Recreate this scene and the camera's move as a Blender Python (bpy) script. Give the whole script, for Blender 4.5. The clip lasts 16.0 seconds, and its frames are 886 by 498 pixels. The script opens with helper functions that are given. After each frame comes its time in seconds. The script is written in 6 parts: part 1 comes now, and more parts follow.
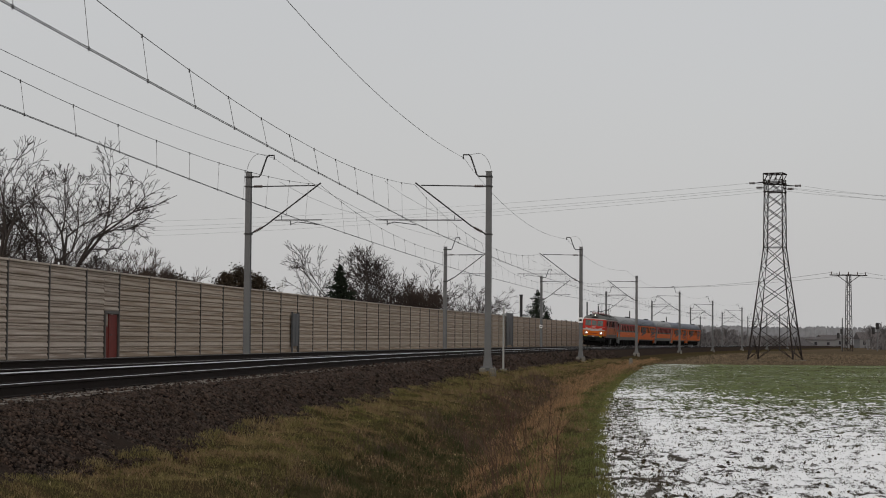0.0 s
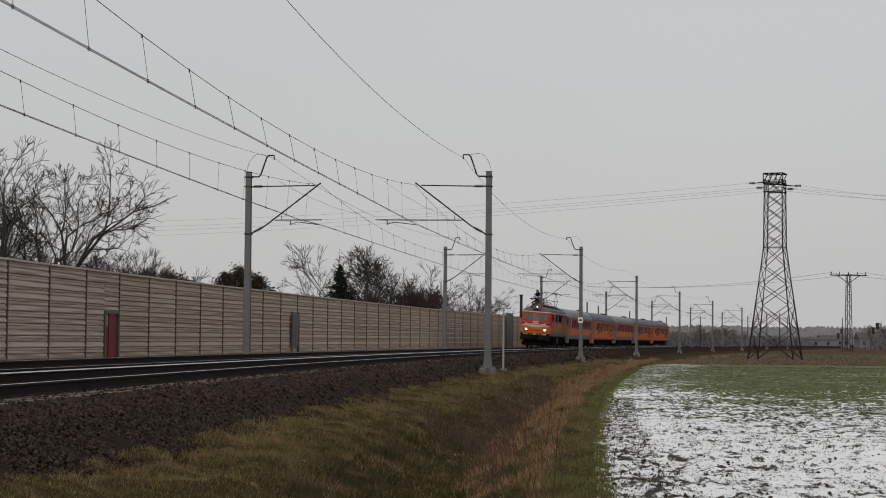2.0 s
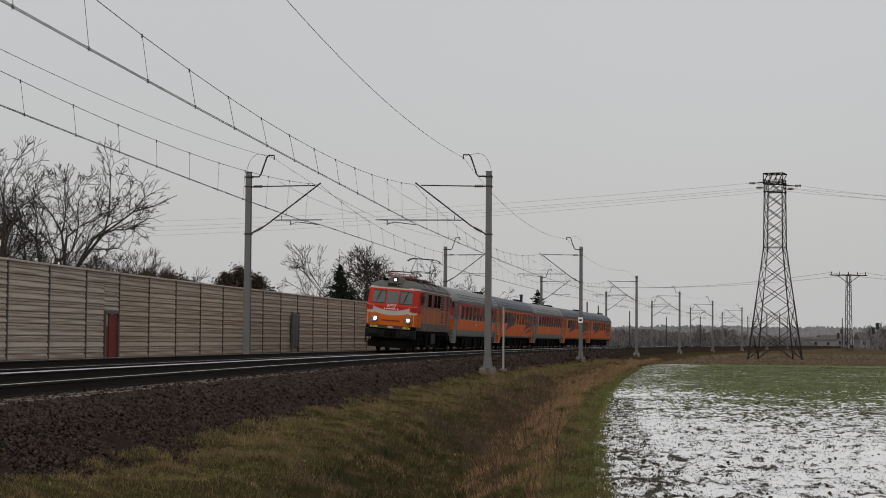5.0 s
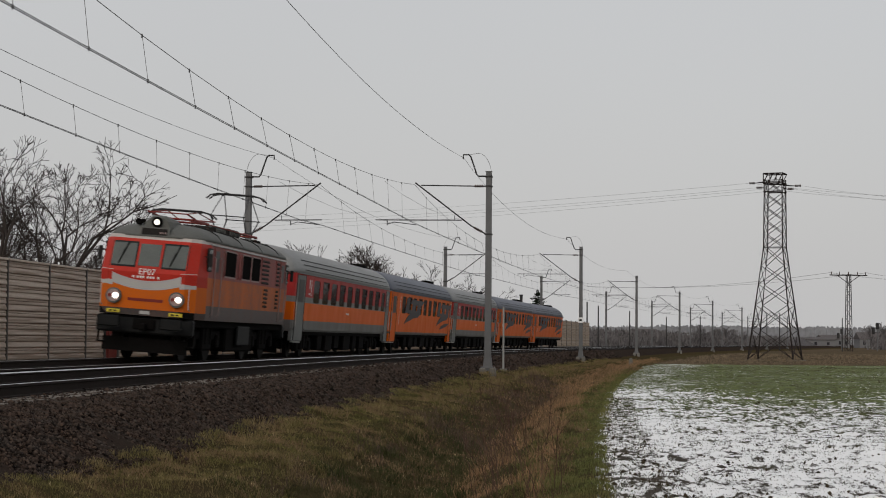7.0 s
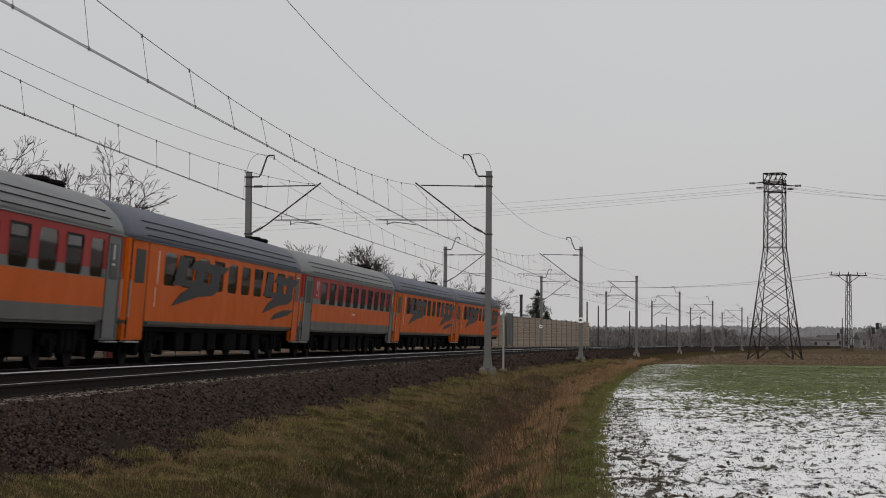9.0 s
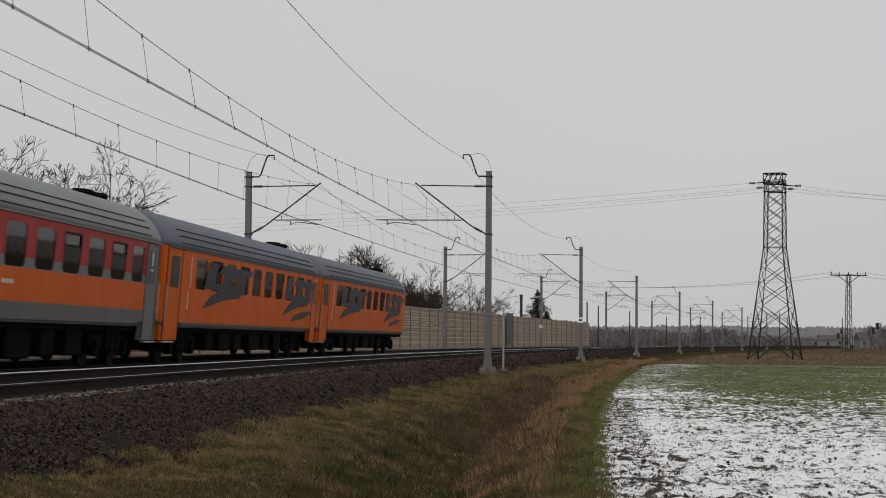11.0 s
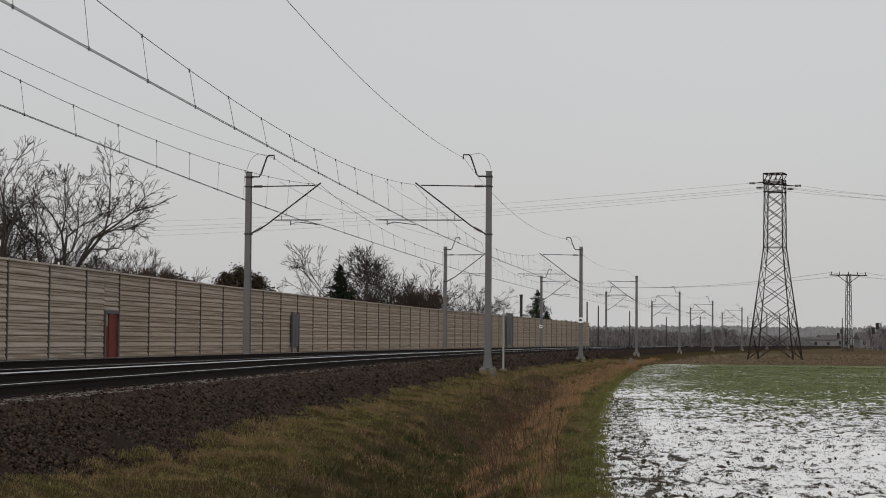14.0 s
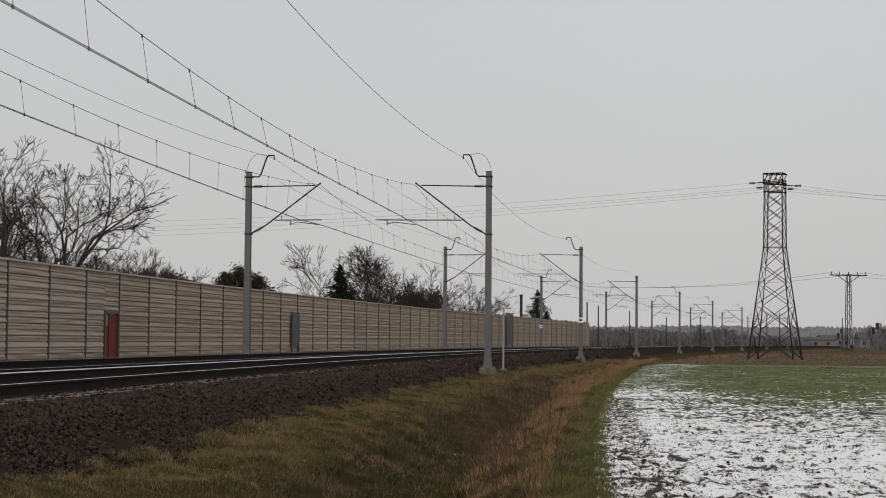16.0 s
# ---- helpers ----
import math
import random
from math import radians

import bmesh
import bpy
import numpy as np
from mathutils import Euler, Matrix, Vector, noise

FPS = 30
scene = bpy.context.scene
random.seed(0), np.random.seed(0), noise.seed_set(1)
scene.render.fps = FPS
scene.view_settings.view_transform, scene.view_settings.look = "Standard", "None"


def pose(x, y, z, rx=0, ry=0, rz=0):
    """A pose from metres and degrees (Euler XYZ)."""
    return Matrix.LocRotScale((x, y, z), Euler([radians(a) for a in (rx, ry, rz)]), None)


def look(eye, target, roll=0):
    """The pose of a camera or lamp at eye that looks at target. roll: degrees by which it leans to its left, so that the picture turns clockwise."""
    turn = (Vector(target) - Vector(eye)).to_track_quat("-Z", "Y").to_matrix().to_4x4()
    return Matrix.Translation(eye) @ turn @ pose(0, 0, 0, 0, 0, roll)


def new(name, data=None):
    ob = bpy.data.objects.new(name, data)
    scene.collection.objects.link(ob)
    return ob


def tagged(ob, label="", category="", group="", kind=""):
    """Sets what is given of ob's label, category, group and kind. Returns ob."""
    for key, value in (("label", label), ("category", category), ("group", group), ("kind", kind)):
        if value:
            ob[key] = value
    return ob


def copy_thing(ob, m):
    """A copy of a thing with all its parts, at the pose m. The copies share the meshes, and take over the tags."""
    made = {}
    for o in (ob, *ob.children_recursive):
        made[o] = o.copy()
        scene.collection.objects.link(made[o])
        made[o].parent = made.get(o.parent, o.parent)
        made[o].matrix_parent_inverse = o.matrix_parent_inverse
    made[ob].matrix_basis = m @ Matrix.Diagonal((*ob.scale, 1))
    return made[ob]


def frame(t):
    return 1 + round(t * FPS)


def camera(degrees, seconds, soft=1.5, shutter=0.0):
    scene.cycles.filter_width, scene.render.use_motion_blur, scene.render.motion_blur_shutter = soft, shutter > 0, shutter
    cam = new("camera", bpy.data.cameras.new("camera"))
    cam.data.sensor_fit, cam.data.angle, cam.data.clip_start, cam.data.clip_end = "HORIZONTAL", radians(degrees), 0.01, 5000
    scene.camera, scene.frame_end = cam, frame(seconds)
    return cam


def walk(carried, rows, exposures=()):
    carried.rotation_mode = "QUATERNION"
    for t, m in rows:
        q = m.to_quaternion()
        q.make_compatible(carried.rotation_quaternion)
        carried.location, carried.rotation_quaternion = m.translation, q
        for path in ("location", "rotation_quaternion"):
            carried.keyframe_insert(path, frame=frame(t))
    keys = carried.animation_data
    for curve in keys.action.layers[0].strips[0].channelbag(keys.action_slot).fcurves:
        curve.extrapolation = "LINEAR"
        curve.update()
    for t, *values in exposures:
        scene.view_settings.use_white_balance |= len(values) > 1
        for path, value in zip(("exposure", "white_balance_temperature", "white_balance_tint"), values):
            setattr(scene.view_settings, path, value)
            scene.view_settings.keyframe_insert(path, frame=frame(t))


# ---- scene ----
import itertools

# ---------------------------------------------------------------- camera
cam = camera(25.98, 16.0, soft=1.0, shutter=0.25)
EYE = (0.0, 0.0, 0.54)
VIEW = look(EYE, (0.0, 100.0, 5.334), 0.43)
walk(cam, [(0.0, VIEW), (16.0, VIEW)], exposures=[(0.0, -0.08), (4.0, -0.08), (9.0, -0.05), (12.5, 0.0), (16.0, 0.0)])

# ---------------------------------------------------------------- light
world = bpy.data.worlds.new("overcast")
scene.world = world
world.use_nodes = True
wt = world.node_tree
wt.nodes.clear()
sky = wt.nodes.new("ShaderNodeTexSky")
sky.sky_type, sky.sun_disc = "NISHITA", False
sky.sun_elevation, sky.sun_rotation = radians(24), radians(200)
sky.dust_density = 6.0
bg_sky = wt.nodes.new("ShaderNodeBackground")
bg_sky.inputs["Strength"].default_value = 0.02
wt.links.new(sky.outputs[0], bg_sky.inputs["Color"])
wc = wt.nodes.new("ShaderNodeTexCoord")
wn = wt.nodes.new("ShaderNodeTexNoise")
wn.inputs["Scale"].default_value, wn.inputs["Detail"].default_value = 1.3, 3
wt.links.new(wc.outputs["Generated"], wn.inputs["Vector"])
wr = wt.nodes.new("ShaderNodeValToRGB")
wr.color_ramp.elements[0].position, wr.color_ramp.elements[1].position = 0.3, 0.75
wr.color_ramp.elements[0].color = (0.54, 0.535, 0.535, 1)
wr.color_ramp.elements[1].color = (0.595, 0.59, 0.59, 1)
wt.links.new(wn.outputs["Fac"], wr.inputs["Fac"])
bg_cloud = wt.nodes.new("ShaderNodeBackground")
bg_cloud.inputs["Strength"].default_value = 0.95
wt.links.new(wr.outputs["Color"], bg_cloud.inputs["Color"])
wadd = wt.nodes.new("ShaderNodeAddShader")
wt.links.new(bg_sky.outputs[0], wadd.inputs[0])
wt.links.new(bg_cloud.outputs[0], wadd.inputs[1])
wout = wt.nodes.new("ShaderNodeOutputWorld")
wt.links.new(wadd.outputs[0], wout.inputs["Surface"])

sun_data = bpy.data.lights.new("sun", "SUN")
sun_data.energy, sun_data.angle, sun_data.color = 0.75, radians(25), (1.0, 0.97, 0.93)
sun = new("sun", sun_data)
sun.matrix_world = look((-30, -80, 60), (0, 0, 0))

# ---------------------------------------------------------------- materials
def mat(name, base, rough=0.7, metal=0.0, scale=3.0, vary=0.25, fine=40.0, bump=0.15, dist=0.01,
        second=None, mix=0.5, rand=0.0, island=0.0, stretch=(1, 1, 1), emit=0.0, trans=0.0, spec=0.12, thin=0.0):
    """A surface with broad stains, fine grain and relief."""
    m = bpy.data.materials.new(name)
    m.use_nodes = True
    nt = m.node_tree
    b = nt.nodes["Principled BSDF"]
    N, Lk = nt.nodes.new, nt.links.new
    tc = N("ShaderNodeTexCoord")
    mp = N("ShaderNodeMapping")
    mp.inputs["Scale"].default_value = stretch
    Lk(tc.outputs["Object"], mp.inputs["Vector"])
    n1, n2 = N("ShaderNodeTexNoise"), N("ShaderNodeTexNoise")
    n1.inputs["Scale"].default_value, n1.inputs["Detail"].default_value = scale, 5
    n2.inputs["Scale"].default_value, n2.inputs["Detail"].default_value = fine, 4
    for n in (n1, n2):
        Lk(mp.outputs[0], n.inputs["Vector"])
    col = N("ShaderNodeRGB")
    col.outputs[0].default_value = (*base, 1)
    out = col.outputs[0]
    if second:
        ramp = N("ShaderNodeValToRGB")
        ramp.color_ramp.elements[0].position = max(0.0, mix - 0.12)
        ramp.color_ramp.elements[1].position = min(1.0, mix + 0.12)
        Lk(n1.outputs["Fac"], ramp.inputs["Fac"])
        mx = N("ShaderNodeMix")
        mx.data_type = "RGBA"
        Lk(ramp.outputs["Color"], mx.inputs["Factor"])
        Lk(out, mx.inputs[6])
        mx.inputs[7].default_value = (*second, 1)
        out = mx.outputs[2]
    hs = N("ShaderNodeHueSaturation")
    Lk(out, hs.inputs["Color"])
    ad = N("ShaderNodeMath")
    ad.operation = "ADD"
    Lk(n1.outputs["Fac"], ad.inputs[0])
    Lk(n2.outputs["Fac"], ad.inputs[1])
    last = ad.outputs[0]
    for w, node, sock in ((rand, "ShaderNodeObjectInfo", "Random"), (island, "ShaderNodeNewGeometry", "Random Per Island")):
        if w:
            oi = N(node)
            ma = N("ShaderNodeMath")
            ma.operation = "MULTIPLY_ADD"
            Lk(oi.outputs[sock], ma.inputs[0])
            ma.inputs[1].default_value = w / max(vary, 0.01)
            Lk(last, ma.inputs[2])
            sb = N("ShaderNodeMath")
            sb.operation = "SUBTRACT"
            Lk(ma.outputs[0], sb.inputs[0])
            sb.inputs[1].default_value = 0.5 * w / max(vary, 0.01)
            last = sb.outputs[0]
    mr = N("ShaderNodeMapRange")
    mr.clamp = False
    Lk(last, mr.inputs["Value"])
    mr.inputs["From Min"].default_value, mr.inputs["From Max"].default_value = 0.5, 1.5
    mr.inputs["To Min"].default_value, mr.inputs["To Max"].default_value = 1 - vary, 1 + vary
    Lk(mr.outputs[0], hs.inputs["Value"])
    Lk(hs.outputs[0], b.inputs["Base Color"])
    b.inputs["Roughness"].default_value, b.inputs["Metallic"].default_value = rough, metal
    b.inputs["Specular IOR Level"].default_value = spec
    if bump:
        bp = N("ShaderNodeBump")
        bp.inputs["Strength"].default_value, bp.inputs["Distance"].default_value = bump, dist
        Lk(n2.outputs["Fac"], bp.inputs["Height"])
        Lk(bp.outputs[0], b.inputs["Normal"])
    if emit:
        b.inputs["Emission Color"].default_value = (1.0, 0.93, 0.8, 1)
        b.inputs["Emission Strength"].default_value = emit
    if thin:
        tl = N("ShaderNodeBsdfTranslucent")
        Lk(hs.outputs[0], tl.inputs["Color"])
        ms = N("ShaderNodeMixShader")
        ms.inputs["Fac"].default_value = thin
        Lk(b.outputs[0], ms.inputs[1])
        Lk(tl.outputs[0], ms.inputs[2])
        Lk(ms.outputs[0], nt.nodes["Material Output"].inputs["Surface"])
    if trans:
        b.inputs["Transmission Weight"].default_value = trans
    return m


M_BALLAST = mat("ballast_bed", (0.040, 0.029, 0.024), 1.0, spec=0.0, scale=1.2, vary=0.45, fine=26, bump=0.9, dist=0.05, second=(0.032, 0.026, 0.022))
M_STONE = mat("ballast_stone", (0.047, 0.0315, 0.024), 0.95, spec=0.06, scale=4, vary=0.4, fine=30, bump=0.4, island=0.9, second=(0.036, 0.029, 0.025))
M_BANK = mat("bank_soil_grass", (0.055, 0.046, 0.022), 1.0, spec=0.0, scale=1.6, vary=0.4, fine=14, bump=0.9, dist=0.08, second=(0.055, 0.036, 0.022), mix=0.55)
M_DITCH = mat("ditch_soil_grass", (0.062, 0.054, 0.026), 1.0, spec=0.0, scale=1.2, vary=0.4, fine=12, bump=0.9, dist=0.08, second=(0.07, 0.048, 0.03), mix=0.54)
M_EARTH = mat("far_ground", (0.115, 0.085, 0.058), 1.0, spec=0.0, scale=0.08, vary=0.4, fine=1.2, bump=0.6, dist=0.08, second=(0.075, 0.062, 0.04))
M_RAIL_SIDE = mat("rail_rust", (0.018, 0.013, 0.011), 0.9, 0.0, scale=5, vary=0.3)
M_RAIL_TOP = mat("rail_polished", (0.5, 0.5, 0.51), 0.32, 1.0, scale=1, vary=0.08, bump=0.0)
M_RAIL_DULL = mat("rail_dull", (0.20, 0.19, 0.185), 0.5, 1.0, scale=1, vary=0.1, bump=0.0)
M_CONCRETE = mat("concrete", (0.17, 0.16, 0.14), 0.9, scale=4, vary=0.25, fine=30, bump=0.3, rand=0.12)
M_SLEEPER = mat("sleeper_concrete", (0.18, 0.162, 0.145), 0.9, scale=4, vary=0.3, fine=30, bump=0.3, rand=0.2)
M_GALV = mat("galvanised_steel", (0.13, 0.132, 0.137), 0.6, 0.25, scale=2, vary=0.18, fine=20, bump=0.1)
M_DARKSTEEL = mat("dark_steel", (0.045, 0.044, 0.045), 0.55, 0.4, scale=3, vary=0.25)
M_PYLON = mat("pylon_steel", (0.03, 0.024, 0.023), 0.7, 0.3, scale=1.5, vary=0.25)
M_WIRE = mat("wire", (0.13, 0.13, 0.135), 0.6, 0.4, scale=1, vary=0.1, bump=0.0)
M_INSUL = mat("brown_insulator", (0.05, 0.03, 0.025), 0.3, scale=3, vary=0.15)
M_WALLPOST = mat("wall_post", (0.12, 0.112, 0.105), 0.6, 0.3, scale=2, vary=0.2)
M_PANEL = mat("wall_panel", (0.50, 0.42, 0.345), 0.8, scale=0.9, vary=0.45, fine=25, bump=0.15, rand=0.05, stretch=(0.2, 0.2, 7), second=(0.27, 0.205, 0.15), mix=0.51)
M_PANEL2 = mat("wall_panel_grey", (0.56, 0.48, 0.41), 0.8, scale=0.9, vary=0.45, fine=25, bump=0.15, rand=0.08, stretch=(0.2, 0.2, 8), second=(0.24, 0.19, 0.15), mix=0.51)

# ---------------------------------------------------------------- mesh tools
def part(name, bm, material, parent=None, label="", smooth=False):
    me = bpy.data.meshes.new(name)
    if smooth:
        for f in bm.faces:
            f.smooth = True
    bm.to_mesh(me)
    bm.free()
    for m in (material if isinstance(material, (list, tuple)) else [material]):
        me.materials.append(m)
    ob = new(name, me)
    if parent is not None:
        ob.parent = parent
    if label:
        ob["label"] = label
    return ob


def shared(name, me, parent, m=None):
    """One more object on a mesh that exists."""
    ob = new(name, me)
    ob.parent = parent
    if m is not None:
        ob.matrix_basis = m
    return ob


def thing(name, label, category, m=None, group="", kind=""):
    ob = new(name)
    ob.empty_display_size = 0.3
    if m is not None:
        ob.matrix_basis = m
    return tagged(ob, label, category, group, kind)


def box(bm, lo, hi, bevel=0.0, mi=0, m=None):
    """An axis-aligned block from corner to corner, with chamfered edges when bevel is given."""
    geo = bmesh.ops.create_cube(bm, size=1.0)["verts"]
    c = [(a + b) / 2 for a, b in zip(lo, hi)]
    d = [max(abs(b - a), 1e-4) for a, b in zip(lo, hi)]
    for v in geo:
        v.co = Vector((c[0] + v.co.x * d[0], c[1] + v.co.y * d[1], c[2] + v.co.z * d[2]))
    faces = {f for v in geo for f in v.link_faces}
    if bevel:
        edges = {e for v in geo for e in v.link_edges}
        out = bmesh.ops.bevel(bm, geom=list(edges), offset=bevel, segments=1, affect="EDGES", profile=0.5)
        faces |= set(out["faces"])
    verts = set()
    for f in faces:
        if f.is_valid:
            f.material_index = mi
            verts |= set(f.verts)
    if m is not None:
        for v in verts:
            v.co = m @ v.co
    return bm


def tube(bm, pts, r, n=6, mi=0, r2=None, cap=True):
    """A round bar along a line of points; r may taper to r2."""
    pts = [Vector(p) for p in pts]
    rings = []
    for i, p in enumerate(pts):
        d = (pts[min(i + 1, len(pts) - 1)] - pts[max(i - 1, 0)]).normalized()
        a = d.orthogonal().normalized() if abs(d.z) > 0.99 else d.cross(Vector((0, 0, 1))).normalized()
        b = d.cross(a)
        k = r if r2 is None else r + (r2 - r) * i / (len(pts) - 1)
        rings.append([bm.verts.new(p + (a * math.cos(2 * math.pi * j / n) + b * math.sin(2 * math.pi * j / n)) * k) for j in range(n)])
    for A, B in zip(rings, rings[1:]):
        for j in range(n):
            f = bm.faces.new((A[j], A[(j + 1) % n], B[(j + 1) % n], B[j]))
            f.material_index = mi
    if cap and n > 2:
        bm.faces.new(rings[0][::-1]).material_index = mi
        bm.faces.new(rings[-1]).material_index = mi
    return bm


def loft(bm, rings, mi=0, close=False, caps=True):
    """Skin a row of closed rings that have equally many points."""
    R = [[bm.verts.new(p) for p in ring] for ring in rings]
    n = len(R[0])
    for A, B in zip(R, R[1:]):
        for j in range(n):
            f = bm.faces.new((A[j], A[(j + 1) % n], B[(j + 1) % n], B[j]))
            f.material_index = mi
    if caps:
        bm.faces.new(R[0][::-1]).material_index = mi
        bm.faces.new(R[-1]).material_index = mi
    return bm


def fix(bm):
    bmesh.ops.recalc_face_normals(bm, faces=bm.faces[:])
    return bm


# ---------------------------------------------------------------- the line of the track
X0, TH, K1, K2, S_MAX = -8.3151, 0.0581, 0.7305e-3, -1.3494e-6, 520.0
STEP = 2.0
_cl = []
_x, _y = X0, 0.0
for _i in range(0, 261):
    _s = _i * STEP
    _cl.append((_x, _y))
    _a = TH + K1 * (_s + 1) + K2 * (_s + 1) ** 2 / 2
    _x += math.sin(_a) * STEP
    _y += math.cos(_a) * STEP


def heading(s):
    s = min(max(s, 0.0), S_MAX)
    return TH + K1 * s + K2 * s * s / 2


def tk(s, off=0.0, z=0.0):
    """A place s metres along the line and off metres to the right of the near track's middle."""
    h = heading(s)
    if s < 0:
        x, y = X0 + s * math.sin(h), s * math.cos(h)
    elif s >= S_MAX:
        x, y = _cl[260][0] + (s - S_MAX) * math.sin(h), _cl[260][1] + (s - S_MAX) * math.cos(h)
    else:
        i = int(s / STEP)
        u = s / STEP - i
        x, y = (_cl[i][0] * (1 - u) + _cl[i + 1][0] * u, _cl[i][1] * (1 - u) + _cl[i + 1][1] * u)
    return Vector((x + off * math.cos(h), y - off * math.sin(h), z))


def along(s, off=0.0, z=0.0):
    """A frame there: x to the right of the line, y along it, z up."""
    return Matrix.Translation(tk(s, off, z)) @ Matrix.Rotation(-heading(s), 4, "Z")


FAR = -4.09           # middle of the far track
CANT_N, CANT_F = 0.045, 0.0746
Z_N, Z_F = -0.05, -0.046


def canted(off, z, near):
    a, mid, lift = (CANT_N, 0.0, Z_N) if near else (CANT_F, FAR, Z_F)
    return mid + off * math.cos(a) + z * math.sin(a), lift + z * math.cos(a) - off * math.sin(a)


def sweep(bm, profile, ss, mi=0, closed=False):
    """Skin a cross-section (off, z) along the line."""
    R = [[bm.verts.new(tk(s, o, z)) for o, z in profile] for s in ss]
    n = len(profile)
    for A, B in zip(R, R[1:]):
        for j in range(n if closed else n - 1):
            k = (j + 1) % n
            f = bm.faces.new((A[j], A[k], B[k], B[j]))
            f.material_index = mi[j] if isinstance(mi, (list, tuple)) else mi
    return bm


def steps(a, b, d, grow=1.0):
    out, s = [a], a
    while s < b:
        s = min(b, s + d)
        d *= grow
        out.append(s)
    return out

# ---------------------------------------------------------------- ground
def field_material():
    """Winter crop with a thin, broken cover of snow that ends some way out."""
    m = bpy.data.materials.new("snowy_field")
    m.use_nodes = True
    nt = m.node_tree
    N, Lk = nt.nodes.new, nt.links.new
    b = nt.nodes["Principled BSDF"]
    tc = N("ShaderNodeTexCoord")
    mp = N("ShaderNodeMapping")
    mp.inputs["Rotation"].default_value = (0, 0, radians(-20))
    mp.inputs["Scale"].default_value = (1.0, 0.42, 1)
    Lk(tc.outputs["Object"], mp.inputs["Vector"])
    rows_map = N("ShaderNodeMapping")
    rows_map.inputs["Rotation"].default_value = (0, 0, radians(24))
    rows_map.inputs["Scale"].default_value = (0.3, 1.0, 1)
    Lk(tc.outputs["Object"], rows_map.inputs["Vector"])
    def tex(scale, detail, rough=0.6, mp=mp):
        n = N("ShaderNodeTexNoise")
        n.inputs["Scale"].default_value, n.inputs["Detail"].default_value, n.inputs["Roughness"].default_value = scale, detail, rough
        Lk(mp.outputs[0], n.inputs["Vector"])
        return n.outputs["Fac"]
    def mth(op, a, c):
        n = N("ShaderNodeMath")
        n.operation = op
        for i, v in enumerate((a, c)):
            if isinstance(v, (int, float)):
                n.inputs[i].default_value = v
            else:
                Lk(v, n.inputs[i])
        return n.outputs[0]
    def rng(v, a, c, lo, hi):
        n = N("ShaderNodeMapRange")
        Lk(v, n.inputs["Value"])
        for k, q in zip(("From Min", "From Max", "To Min", "To Max"), (a, c, lo, hi)):
            n.inputs[k].default_value = q
        return n.outputs[0]
    def mixc(f, a, c):
        n = N("ShaderNodeMix")
        n.data_type = "RGBA"
        Lk(f, n.inputs["Factor"])
        for i, v in ((6, a), (7, c)):
            if isinstance(v, tuple):
                n.inputs[i].default_value = (*v, 1)
            else:
                Lk(v, n.inputs[i])
        return n.outputs[2]
    sep = N("ShaderNodeSeparateXYZ")
    Lk(tc.outputs["Object"], sep.inputs[0])
    small, mid, big = tex(6, 6, 0.7), tex(1.6, 4), tex(0.2, 3)
    streak = tex(2.0, 4, 0.62, rows_map)
    cover = mth("ADD", mth("MULTIPLY", small, 0.54), mth("ADD", mth("MULTIPLY", streak, 0.32), mth("MULTIPLY", big, 0.14)))
    slant = mth("ADD", sep.outputs["Y"], mth("MULTIPLY", mth("SUBTRACT", sep.outputs["X"], 6.5), 3.6))
    near = rng(slant, 36, 66, 0.449, 0.535)
    far = rng(sep.outputs["Y"], 48, 80, 0.0, 0.05)
    y = sep.outputs["Y"]
    from_edge = mth("SUBTRACT", mth("SUBTRACT", sep.outputs["X"], mth("MULTIPLY", y, TH)), mth("MULTIPLY", mth("MULTIPLY", y, y), K1 / 2))
    edge = rng(from_edge, 8.6 + X0, 10.0 + X0, 0.03, 0.0)
    strip = mth("MULTIPLY", rng(from_edge, 9.0 + X0, 13.5 + X0, -0.075, 0.0), rng(y, 42, 60, 0.0, 1.0))
    limit = mth("ADD", mth("ADD", mth("ADD", near, far), edge), strip)
    snow = rng(mth("SUBTRACT", cover, limit), -0.014, 0.026, 0, 1)
    soil = mixc(rng(small, 0.4, 0.6, 0, 1), (0.035, 0.026, 0.017), (0.06, 0.048, 0.026))
    crop = mixc(rng(tex(3, 5), 0.4, 0.62, 0, 1), (0.05, 0.066, 0.008), (0.105, 0.13, 0.018))
    ground_col = mixc(rng(mth("ADD", mth("MULTIPLY", mid, 0.4), rng(sep.outputs["Y"], 25, 70, 0.0, 0.45)), 0.25, 0.45, 0, 1), soil, crop)
    Lk(mixc(snow, ground_col, (0.93, 0.935, 0.945)), b.inputs["Base Color"])
    Lk(rng(snow, 0, 1, 0.95, 0.6), b.inputs["Roughness"])
    bp = N("ShaderNodeBump")
    bp.inputs["Strength"].default_value, bp.inputs["Distance"].default_value = 0.9, 0.06
    Lk(mth("ADD", small, mth("MULTIPLY", snow, 0.25)), bp.inputs["Height"])
    Lk(bp.outputs[0], b.inputs["Normal"])
    return m


M_FIELD = field_material()

